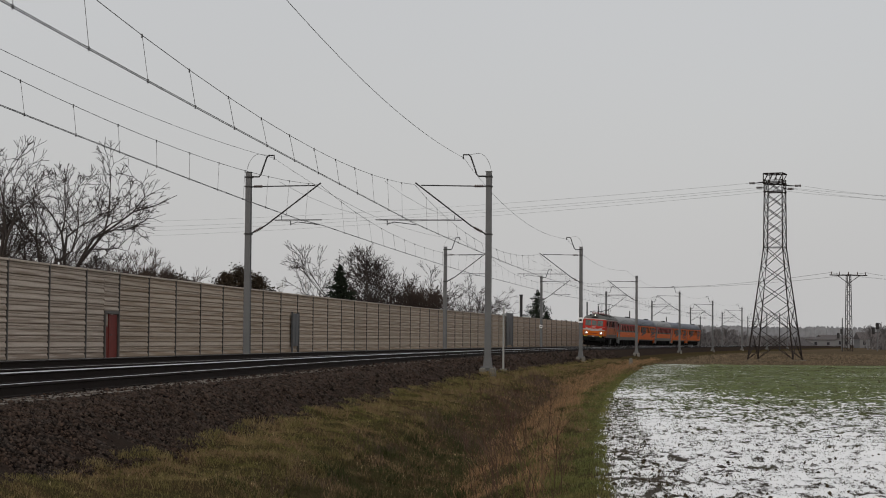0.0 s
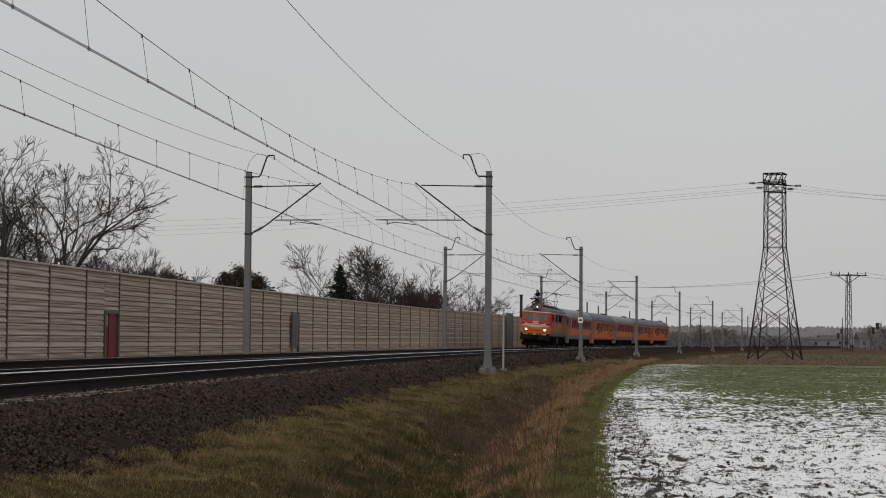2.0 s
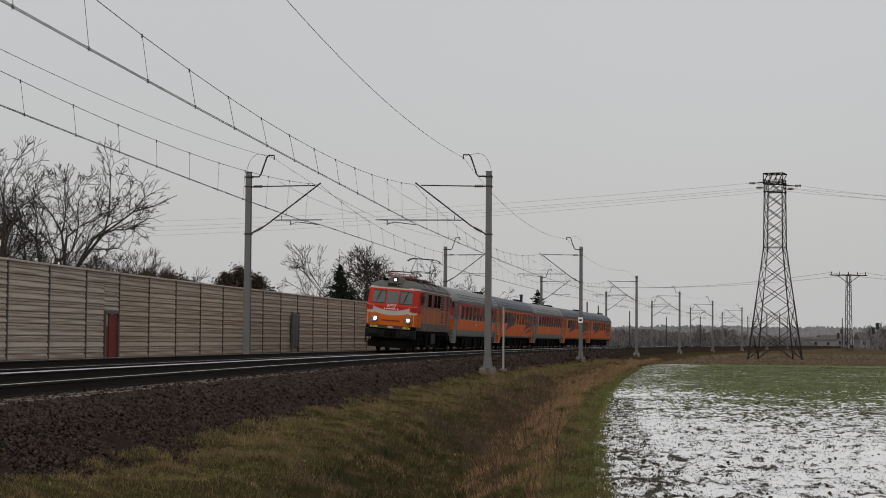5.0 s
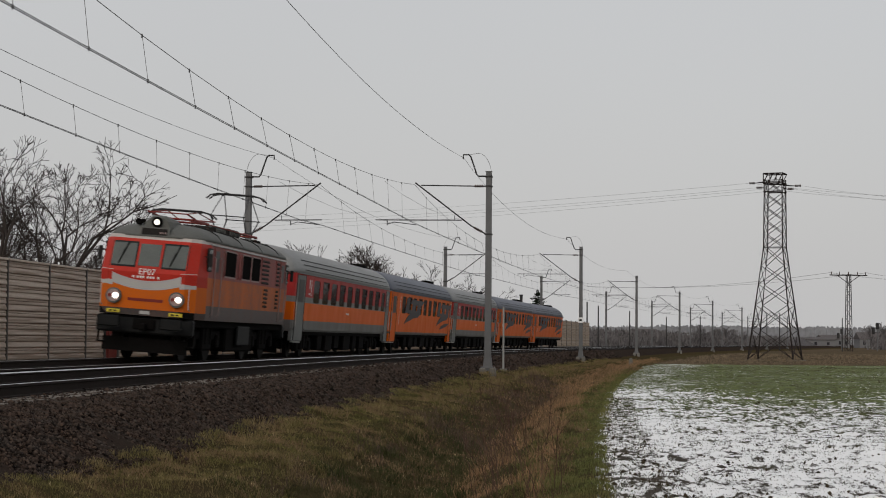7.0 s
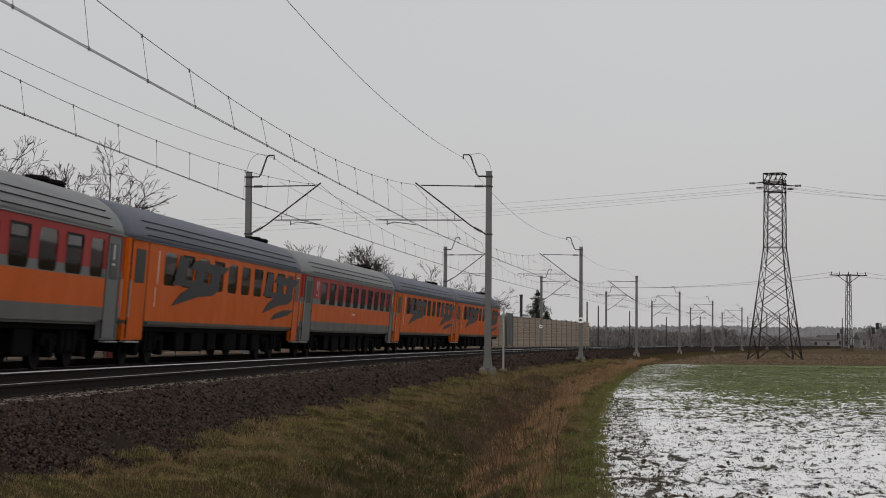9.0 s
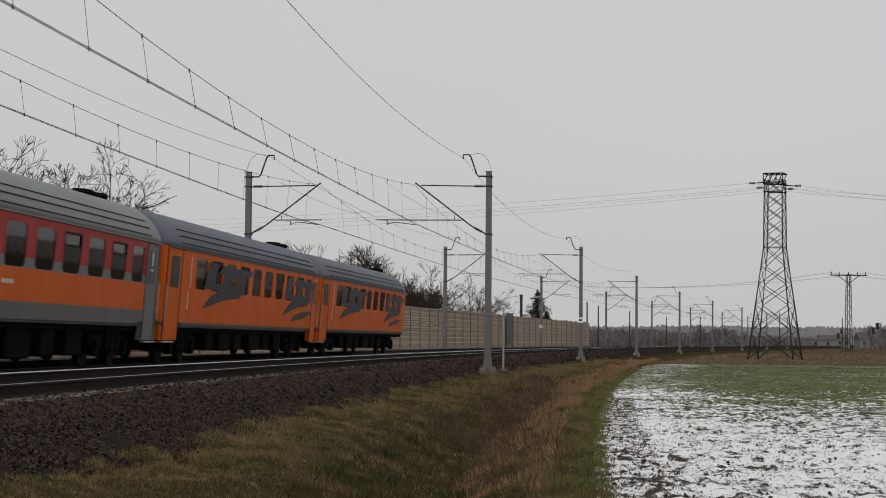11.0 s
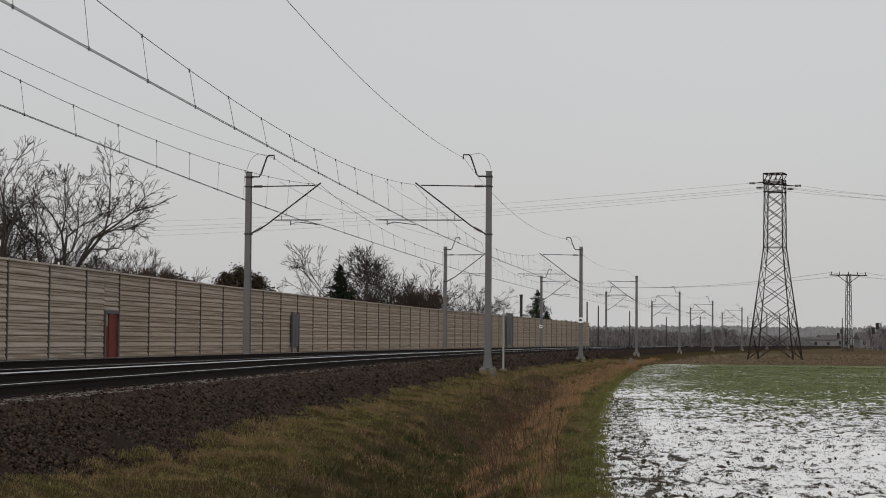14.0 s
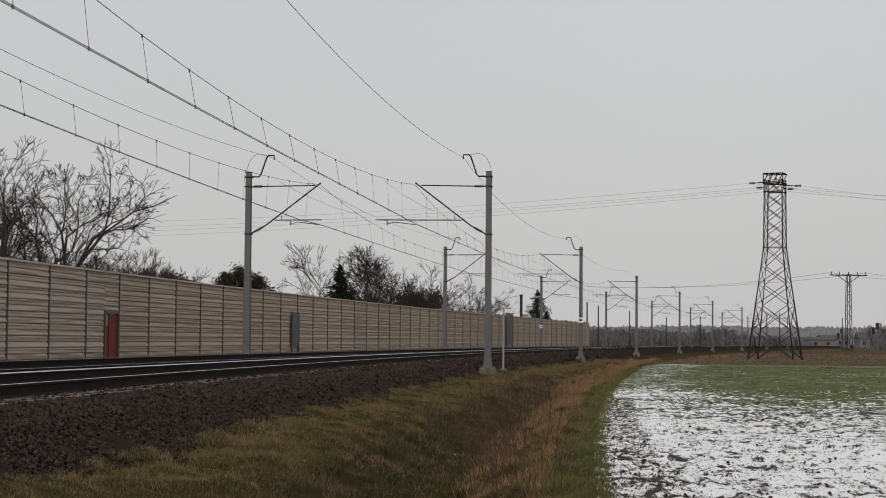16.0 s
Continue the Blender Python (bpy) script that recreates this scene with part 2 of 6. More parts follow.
# cross-section of the land: offset to the right of the near track, height
SECTION_KEYS = [(-1400, -0.7), (-500, -0.7), (-120, -0.6), (-40, -0.5), (-16, -0.4), (-13, -0.38), (-9.5, -0.5), (-8, -0.52), (-7.2, -0.42), (-6.4, -0.26),
                (-5.5, -0.15), (-4.09, -0.25), (-2.7, -0.36), (-2.2, -0.33), (-1.5, -0.185), (0, -0.243), (1.2, -0.295), (1.62, -0.335), (2.2, -0.45), (2.95, -0.84), (3.4, -1.0), (4.0, -1.1),
                (4.6, -1.25), (5.2, -1.5), (5.8, -1.74), (6.3, -1.8), (6.9, -1.62), (7.5, -1.33), (8.1, -1.14), (8.5, -1.11), (200, -1.2), (1150, -1.2)]


def land(off):
    for (a, za), (b, zb) in zip(SECTION_KEYS, SECTION_KEYS[1:]):
        if a <= off <= b:
            return za + (zb - za) * (off - a) / (b - a)
    return -1.1


OFFSETS = ([o for o, _ in SECTION_KEYS if o < 2.9] + [2.95 + 0.14 * k for k in range(40)] + [8.6 + 0.1 * k for k in range(46)]
           + [13.3 + 0.25 * k for k in range(22)] + [20, 22.5, 26, 34, 50, 90, 200, 500, 1150])


def rough(s, off):
    """Lumps of the banks and the field."""
    if off < 2.4 or off > 60 or s > 260:
        return 0.0
    w = min(1.0, (off - 2.4) / 1.2)
    if off < 8.4:
        return w * (0.16 * noise.noise((s * 0.35, off * 0.7, 3.1)) + 0.13 * noise.noise((s * 1.0, off * 1.7, 7.7)) + 0.07 * noise.noise((s * 2.6, off * 3.1, 2.3)))
    return (0.05 * noise.noise((s * 0.35, off * 0.7, 3.1)) + 0.035 * noise.noise((s * 1.7, off * 2.1, 7.7)) + 0.055 * noise.noise((s * 4.5, off * 5.5, 1.7)) * (1 if s < 75 else 0)
            + 0.03 * noise.noise((s * 9.0, off * 11.0, 4.2)) * (1 if s < 50 else 0))


def ditch_fade(s):
    """The ditch grows shallow towards the far field."""
    return 1.0 if s < 70 else max(0.25, 1.0 - (s - 70) / 120)


def land_at(s, off):
    z = land(off)
    if 4.0 < off < 8.7:
        z = -1.0 + (z + 1.0) * ditch_fade(s) if z < -1.0 else z
    return z + rough(s, off)


def build_ground():
    mats = [M_BALLAST, M_BANK, M_DITCH, M_FIELD, M_EARTH]
    ss = steps(-60, 4, 8) + steps(4, 17, 0.5)[1:] + steps(17, 48, 0.11)[1:] + steps(48, 76, 0.28)[1:] + steps(76, 200, 1.5, 1.01)[1:] + steps(200, 3600, 12, 1.12)[1:]
    verts, faces, idx = [], [], []
    offs = OFFSETS
    n = len(offs)
    for s in ss:
        for o in offs:
            verts.append(tk(s, o, land_at(s, o)))
    for i in range(len(ss) - 1):
        s = (ss[i] + ss[i + 1]) / 2
        for j in range(n - 1):
            o = (offs[j] + offs[j + 1]) / 2
            faces.append((i * n + j, i * n + j + 1, (i + 1) * n + j + 1, (i + 1) * n + j))
            edge = 8.6 + 0.35 * noise.noise((s * 0.25, 1.0, 0)) + 0.25 * noise.noise((s * 1.1, 5.0, 0))
            if -7.4 < o < 3.1:
                k = 0
            elif 3.1 < o < 5.2:
                k = 1
            elif o < edge and o > 0:
                k = 2
            elif o > 0 and s < 152:
                k = 3
            else:
                k = 4
            idx.append(k)
    me = bpy.data.meshes.new("ground")
    me.from_pydata(verts, [], faces)
    for m in mats:
        me.materials.append(m)
    me.polygons.foreach_set("material_index", idx)
    me.polygons.foreach_set("use_smooth", [True] * len(faces))
    me.update()
    return tagged(new("ground", me), "flat winter farmland with ballast, grassy bank, ditch and patchy snow", "ground", kind="structure")


ground = build_ground()

# ---------------------------------------------------------------- tracks
def build_track(near):
    t = thing("railway_track", "near ballasted track on concrete sleepers" if near else "far ballasted track with rusty shiny-topped rails", "track", group="two parallel tracks", kind="structure")
    ss = steps(4, 160, 4) + steps(160, 520, 12)[1:]
    side = [(-0.036, 0), (-0.036, -0.035), (-0.010, -0.05), (-0.010, -0.145), (-0.072, -0.158), (-0.072, -0.172),
            (0.072, -0.172), (0.072, -0.158), (0.010, -0.145), (0.010, -0.05), (0.036, -0.035), (0.036, -0.012), (0.026, 0)]
    for c in (-0.7535, 0.7535):
        bm = bmesh.new()
        prof = [canted(c + o, z, near) for o, z in side]
        sweep(bm, prof, ss, mi=[0] * 10 + ([0, 1, 1] if near and c < 0 else [0, 0, 1]), closed=True)
        part("rail", fix(bm), [M_RAIL_SIDE, M_RAIL_TOP if near else M_RAIL_DULL], t, "rusty steel rail with a shiny running top")
    bm = bmesh.new()
    # a tapered block: lower in the middle, chamfered ends
    xs = [(-1.3, -0.19, 0.10), (-1.26, 0.0, 0.135), (-0.5, 0.0, 0.12), (-0.3, -0.03, 0.11), (0.3, -0.03, 0.11), (0.5, 0.0, 0.12), (1.26, 0.0, 0.135), (1.3, -0.19, 0.10)]
    rings = []
    for x, top, w in xs:
        hi = top if top > -0.1 else -0.03
        rings.append([(x, -w, -0.2), (x, w, -0.2), (x, w * 0.85, hi), (x, -w * 0.85, hi)])
    loft(bm, rings)
    me = bpy.data.meshes.new("sleeper")
    fix(bm).to_mesh(me)
    bm.free()
    me.materials.append(M_SLEEPER)
    a = CANT_N if near else CANT_F
    for i in range(230 if near else 150):
        s = (14 if near else 26) + i * 0.6
        o, z = canted(0, -0.175, near)
        shared("sleeper", me, t, along(s, o, z) @ Matrix.Rotation(a, 4, "Y"))
    return t


track_near, track_far = build_track(True), build_track(False)

# ---------------------------------------------------------------- overhead line
S_MAST = [15.5, 82.03, 146.68, 210.26, 274.2, 333.5, 395.6, 458.0, 520.0]
OFF_R, OFF_L, TOP = 3.176, -7.211, 7.73
Z_WIRE, Z_MESS, SAG = 5.48, 7.2, 1.04


def build_mast(right, hook=True, foot=-0.95):
    """A steel mast with bracket arms; local x points from the mast to its track."""
    m = thing("catenary_mast", "grey steel catenary mast with a bracket arm over the track", "mast", group="masts along the railway")
    bm = bmesh.new()
    w0, w1 = 0.125, 0.098
    loft(bm, [[(-w, -w, z), (w, -w, z), (w, w, z), (-w, w, z)] for w, z in ((w0, foot + 0.25), (w1, TOP - 0.06), (w1, TOP))])
    for sy in (-1, 1):
        loft(bm, [[(-w - 0.015, sy * (w + 0.012) - 0.02, z), (w + 0.015, sy * (w + 0.012) - 0.02, z), (w + 0.015, sy * (w + 0.012) + 0.02, z), (-w - 0.015, sy * (w + 0.012) + 0.02, z)]
                  for w, z in ((w0, foot + 0.25), (w1, TOP - 0.02))])
    box(bm, (-w1 - 0.04, -w1 - 0.04, TOP), (w1 + 0.04, w1 + 0.04, TOP + 0.03))
    part("post", fix(bm), M_GALV, m)
    bm = bmesh.new()
    for sx in (-1, 1):
        loft(bm, [[(sx * x - 0.03, -0.16, z), (sx * x + 0.03, -0.16, z), (sx * x + 0.03, 0.16, z), (sx * x - 0.03, 0.16, z)] for x, z in ((0.16, foot + 0.40), (0.12, foot + 0.8))])
    box(bm, (-0.29, -0.2, foot + 0.345), (0.29, 0.2, foot + 0.42), 0.01)
    part("base_bracket", fix(bm), M_GALV, m)
    for sx in (-1, 1):
        bm = bmesh.new()
        box(bm, (sx * 0.21 - 0.13, -0.25, foot - 0.6), (sx * 0.21 + 0.13, 0.25, foot + 0.36), 0.03)
        part("footing", bm, M_CONCRETE, m, "weathered concrete footing")
    reach = 3.15
    bm = bmesh.new()
    tube(bm, [(0.1, 0, 7.12), (reach - 0.25, 0, 7.17)], 0.028)
    part("top_tube", bm, M_DARKSTEEL, m)
    bm = bmesh.new()
    tube(bm, [(0.1, 0, 5.08), (0.75, 0, 5.44), (reach, 0, 7.28)], 0.034)
    part("strut", bm, M_DARKSTEEL, m)
    bm = bmesh.new()
    tube(bm, [(1.15, 0, 5.68), ((4.85 if right else 3.2), 0, 5.69)], 0.026)
    tube(bm, [(1.45, 0, 5.68), (1.45, 0, 5.9)], 0.014)
    part("registration_tube", bm, M_DARKSTEEL, m)
    bm = bmesh.new()
    a = 4.35 if right else 1.85
    tube(bm, [(a, 0, 5.69), (a, 0, 5.46)], 0.022)
    tube(bm, [(a, 0, 5.5), (a + (-0.3 if right else 0.3), 0, 5.6), (3.1, 0, Z_WIRE)], 0.018)
    part("steady_arm", bm, M_DARKSTEEL, m)
    for x, z, q in ((0.42, 7.13, 0.0), (0.45, 5.27, 0.5)):
        bm = bmesh.new()
        for k in range(5):
            d = Vector((math.cos(q), 0, math.sin(q)))
            c = Vector((x, 0, z)) + d * (k - 2) * 0.075
            tube(bm, [c - d * 0.02, c + d * 0.02], 0.062, 10)
        part("insulator", bm, M_INSUL, m, "dark ribbed insulator")
    for z in (5.08, 7.12, TOP - 0.2):
        bm = bmesh.new()
        box(bm, (-0.16, -0.16, z - 0.03), (0.17, 0.16, z + 0.03), 0.008)
        part("clamp", bm, M_DARKSTEEL, m)
    if hook:
        bm = bmesh.new()
        tube(bm, [(0.1, 0, TOP - 0.18), (0.45, 0, TOP - 0.18), (0.52, 0, TOP - 0.1), (0.78, 0, TOP + 0.66), (0.86, 0, TOP + 0.74), (1.1, 0, TOP + 0.74), (1.1, 0, TOP + 0.55)], 0.036)
        part("feeder_bracket", bm, M_DARKSTEEL, m)
        bm = bmesh.new()
        tube(bm, [(-0.13, 0, TOP - 0.5)] + [(-0.13 + 1.15 * (1 - math.cos(k * math.pi / 14)) / 2, 0, TOP - 0.3 + 1.1 * math.sin(k * math.pi / 14)) for k in range(8)] + [(0.95, 0, TOP + 0.72)], 0.009, 5)
        part("jumper_wire", bm, M_WIRE, m)
    return m


def sign_plate(m, x, z, w, h):
    bm = bmesh.new()
    sg = 1 if m.matrix_basis[0][0] < 0 else -1
    box(bm, (x - w / 2, sg * 0.21, z - h / 2), (x + w / 2, sg * 0.185, z + h / 2), 0.006)
    ob = part("number_plate", bm, mat("white_plate", (0.7, 0.7, 0.7), 0.5), m, "small white plate with a dark bar")
    bm = bmesh.new()
    box(bm, (x - w * 0.3, sg * 0.218, z - h * 0.16), (x + w * 0.3, sg * 0.205, z + h * 0.16))
    part("dark_bar", bm, M_DARKSTEEL, ob)


def place_masts():
    right = build_mast(True)
    right.matrix_basis = along(S_MAST[1], OFF_R) @ Matrix.Rotation(math.pi, 4, "Z")
    left = build_mast(False, foot=-1.25)
    left.matrix_basis = along(S_MAST[1], OFF_L)
    bare = build_mast(True, hook=False)
    bare.matrix_basis = along(S_MAST[3], OFF_R) @ Matrix.Rotation(math.pi, 4, "Z")
    for i, s in enumerate(S_MAST):
        if i not in (1, 3):
            k = copy_thing(right, along(s, OFF_R) @ Matrix.Rotation(math.pi, 4, "Z"))
            if i == 2:
                sign_plate(k, 0.0, 2.2, 0.36, 0.4)
        if i != 1:
            k = copy_thing(left, along(s, OFF_L))
            if i == 3:
                sign_plate(k, 0.0, 2.2, 0.34, 0.36)


place_masts()


def wire_z(s, right):
    """Height of the contact wire."""
    return 5.44 if not right else 5.37 + min(0.17, max(0.0, s - 28) * 0.0042)


def build_line(mid, right):
    """Contact wire, messenger and droppers of one track, and the feeder on its masts."""
    t = thing("overhead_line", "thin catenary wires with droppers hung above the track", "overhead wire", group="overhead lines of both tracks")
    cw, mw = bmesh.new(), bmesh.new()
    contact, mess, feed = [], [], []
    fo = (OFF_R - 1.1) if right else (OFF_L + 1.1)
    for a, b in zip(S_MAST, S_MAST[1:]):
        L = b - a
        for k in range(16):
            u = k / 16
            s = a + L * u
            contact.append(tk(s, mid + 0.15 * math.sin(math.pi * u * 1.0 + (0 if right else 1.2)), wire_z(s, right)))
            q = (2 * u - 1) ** 2
            mess.append(tk(s, mid, Z_MESS - SAG * (1 - q) * (1.0 + 0.12 * q)))
            feed.append(tk(s, fo, TOP + 0.62 - 0.72 * (1 - q)))
        n = round(L / 4.17)
        for k in range(1, n):
            u = k / n + (0 if right else 1.4 / L)
            q = (2 * u - 1) ** 2
            z = Z_MESS - SAG * (1 - q) * (1.0 + 0.12 * q)
            s = a + L * u
            bm = bmesh.new()
            tube(bm, [tk(s, mid, z + 0.01), tk(s + 0.03, mid + 0.15 * math.sin(math.pi * u + (0 if right else 1.2)), wire_z(s, right) - 0.01)], 0.0065, 4)
            if a < 200:
                tube(bm, [tk(s, mid, z - 0.05), tk(s, mid, z + 0.03)], 0.018, 5)
                tube(bm, [tk(s, mid + 0.15 * math.sin(math.pi * u + (0 if right else 1.2)), wire_z(s, right) + 0.05), tk(s, mid + 0.15 * math.sin(math.pi * u + (0 if right else 1.2)), wire_z(s, right) - 0.03)], 0.018, 5)
            part("dropper", bm, M_WIRE, t)
        # stitch wire under each support
        if a < 300:
            bm = bmesh.new()
            tube(bm, [tk(b - 9, mid, Z_MESS - 0.62), tk(b - 4, mid, Z_MESS - 0.72), tk(b + 4, mid, Z_MESS - 0.72), tk(b + 9, mid, Z_MESS - 0.62)], 0.006, 4)
            part("stitch_wire", bm, M_WIRE, t)
    for name, pts, r in (("contact_wire", contact, 0.009), ("messenger_wire", mess, 0.008), ("feeder_wire", feed, 0.008)):
        bm = bmesh.new()
        tube(bm, pts, r, 5)
        part(name, bm, M_WIRE, t)
    bm = bmesh.new()
    tube(bm, [p + Vector((0.045, 0, 0.004)) for p in contact], 0.008, 5)
    part("contact_wire", bm, M_WIRE, t)
    return t


line_near, line_far = build_line(0.0, True), build_line(FAR, False)

# ---------------------------------------------------------------- noise wall
WALL, S_POST0, D_POST, N_POST, DOOR_AT = -13.0, 67.9, 4.81, 48, 3


def build_wall():
    w = thing("wall_noise_barrier", "tall noise barrier of ribbed beige panels between steel posts", "noise barrier", kind="structure")
    bm = bmesh.new()
    box(bm, (-0.09, -0.05, -0.5), (0.088, 0.05, 3.44), 0.01)
    me_post = bpy.data.meshes.new("post")
    bm.to_mesh(me_post)
    bm.free()
    me_post.materials.append(M_WALLPOST)
    def panel_mesh(y0, y1, z0, z1, n, m):
        """Ribbed slab: shallow waves one above another."""
        bm = bmesh.new()
        prof = []
        h = (z1 - z0) / n
        for k in range(n):
            za = z0 + k * h
            # two ribs in each module: a face that leans up, a short undercut, a flat recess
            for u, d in ((0.0, 0.0), (0.06, 0.05), (0.14, 0.056), (0.40, 0.028), (0.45, 0.0), (0.50, 0.0), (0.56, 0.034), (0.62, 0.04), (0.76, 0.034), (0.80, 0.008), (0.84, 0.034), (0.94, 0.022), (0.985, 0.0)):
                prof.append((0.02 + d, za + u * h))
        prof.append((0.02, z1))
        ring = [(x, z) for x, z in prof] + [(-0.05, z1), (-0.05, z0)]
        loft(bm, [[(x, y, z) for x, z in ring] for y in (y0, y1)])
        me = bpy.data.meshes.new("panel")
        fix(bm).to_mesh(me)
        bm.free()
        me.materials.append(m)
        return me
    full = panel_mesh(0.06, D_POST - 0.06, -0.28, 3.32, 8, M_PANEL)
    grey = panel_mesh(0.06, D_POST - 0.06, -0.28, 3.32, 8, M_PANEL2)
    part_door = panel_mesh(0.06, 2.55, -0.28, 3.32, 8, M_PANEL2)
    over_door = panel_mesh(2.55, D_POST - 0.06, 1.72, 3.32, 4, M_PANEL2)
    cap = bmesh.new()
    box(cap, (-0.07, 0.09, 3.32), (0.11, D_POST - 0.06, 3.40), 0.01)
    me_cap = bpy.data.meshes.new("coping")
    cap.to_mesh(me_cap)
    cap.free()
    me_cap.materials.append(M_PANEL2)
    base = bmesh.new()
    box(base, (-0.10, 0.09, -0.7), (0.12, D_POST - 0.06, -0.28), 0.01)
    me_base = bpy.data.meshes.new("plinth")
    base.to_mesh(me_base)
    base.free()
    me_base.materials.append(M_CONCRETE)
    for i in range(-3, N_POST):
        s = S_POST0 + i * D_POST
        a, b = tk(s, WALL), tk(s + D_POST, WALL)
        d = b - a
        lift = 0.0011 * max(0.0, s - 80)
        m = Matrix.Translation((a.x, a.y, lift)) @ Matrix.Rotation(math.atan2(-d.x, d.y), 4, "Z")
        shared("post", me_post, w, m)
        if i == DOOR_AT - 1:
            shared("panel", part_door, w, m)
            shared("panel", over_door, w, m)
        else:
            shared("panel", grey if i < DOOR_AT else full, w, m)
        if i < N_POST - 10:
            shared("coping", me_cap, w, m)
        shared("plinth", me_base, w, m)
    return w


wall = build_wall()

# ---------------------------------------------------------------- fittings of the noise wall
M_DOOR_RED = mat("weathered_red_door", (0.17, 0.028, 0.022), 0.55, scale=2.5, vary=0.35, fine=20, bump=0.1)
M_WHITEPOST = mat("pale_post", (0.30, 0.30, 0.29), 0.6, scale=3, vary=0.15)


def wall_frame(i):
    s = S_POST0 + i * D_POST
    a, b = tk(s, WALL), tk(s + D_POST, WALL)
    d = b - a
    return Matrix.Translation((a.x, a.y, 0.0011 * max(0.0, s - 80))) @ Matrix.Rotation(math.atan2(-d.x, d.y), 4, "Z")


def build_wall_door():
    d = thing("door_1", "weathered red steel door with a glazed top in the noise barrier", "door", wall_frame(DOOR_AT - 1), kind="structure")
    bm = bmesh.new()
    for y0, y1, z0, z1 in ((2.55, 2.67, -0.3, 1.72), (4.58, 4.71, -0.3, 1.72), (2.67, 4.58, 1.60, 1.72)):
        box(bm, (-0.08, y0, z0), (0.13, y1, z1), 0.01)
    part("door_frame", bm, M_WALLPOST, d, "dark steel frame")
    bm = bmesh.new()
    box(bm, (0.0, 3.35, -0.28), (0.05, 4.58, 1.58), 0.01)
    leaf = part("door_leaf", bm, M_DOOR_RED, d, "red door leaf")
    bm = bmesh.new()
    box(bm, (-0.03, 2.68, -0.28), (0.02, 3.34, 1.05), 0.01)
    part("side_leaf", bm, M_DOOR_RED, d, "narrow red side leaf")
    bm = bmesh.new()
    box(bm, (-0.02, 2.68, 1.06), (0.0, 3.34, 1.59))
    part("pane", bm, M_PANEL2, d, "milky pane")
    bm = bmesh.new()
    tube(bm, [(0.05, 3.5, 0.7), (0.11, 3.5, 0.7), (0.11, 3.62, 0.7)], 0.02, 6)
    part("handle", bm, M_GALV, leaf)
    return d


build_wall_door()


def build_exit(s, z0, z1, w, n):
    """A grey steel exit leaf that stands off the wall."""
    e = thing("emergency_exit", "narrow grey steel exit panel set before the noise barrier", "door", along(s, WALL + 0.2, 0.0), kind="structure", group="exits of the noise barrier")
    for k in range(n):
        bm = bmesh.new()
        box(bm, (-0.04, k * w / n, z0), (0.05, (k + 0.8) * w / n, z1), 0.015)
        part("leaf", bm, M_GALV, e)
    bm = bmesh.new()
    box(bm, (-0.06, -0.08, z0 - 0.7), (0.06, 0.0, z1 + 0.08), 0.01)
    box(bm, (-0.06, w, z0 - 0.7), (0.06, w + 0.08, z1 + 0.08), 0.01)
    part("frame", bm, M_GALV, e)
    return e


build_exit(118.7, 0.15, 2.2, 1.8, 2)
build_exit(222.0, 0.15, 3.85, 4.6, 2)

# ---------------------------------------------------------------- posts by the line
def build_marker():
    m = thing("signal_post", "thin pale steel post on the grassy bank", "post", along(90.5, 3.12, 0))
    bm = bmesh.new()
    tube(bm, [(0, 0, -0.95), (0, 0, 2.15)], 0.045, 10)
    part("pole", bm, M_WHITEPOST, m)
    bm = bmesh.new()
    box(bm, (-0.16, -0.06, -0.9), (0.16, 0.06, -0.72), 0.02)
    part("foot", bm, M_CONCRETE, m)
    k = thing("boundary_stone", "short pale concrete marker in dry grass", "marker", along(138, 7.4, 0))
    bm = bmesh.new()
    loft(bm, [[(-w, -w, z), (w, -w, z), (w, w, z), (-w, w, z)] for w, z in ((0.13, -1.4), (0.11, -0.62), (0.07, -0.56))])
    part("stone", fix(bm), M_CONCRETE, k)


build_marker()

# ---------------------------------------------------------------- pylons
def brace(bm, p, q, r):
    tube(bm, [p, q], r, 4)


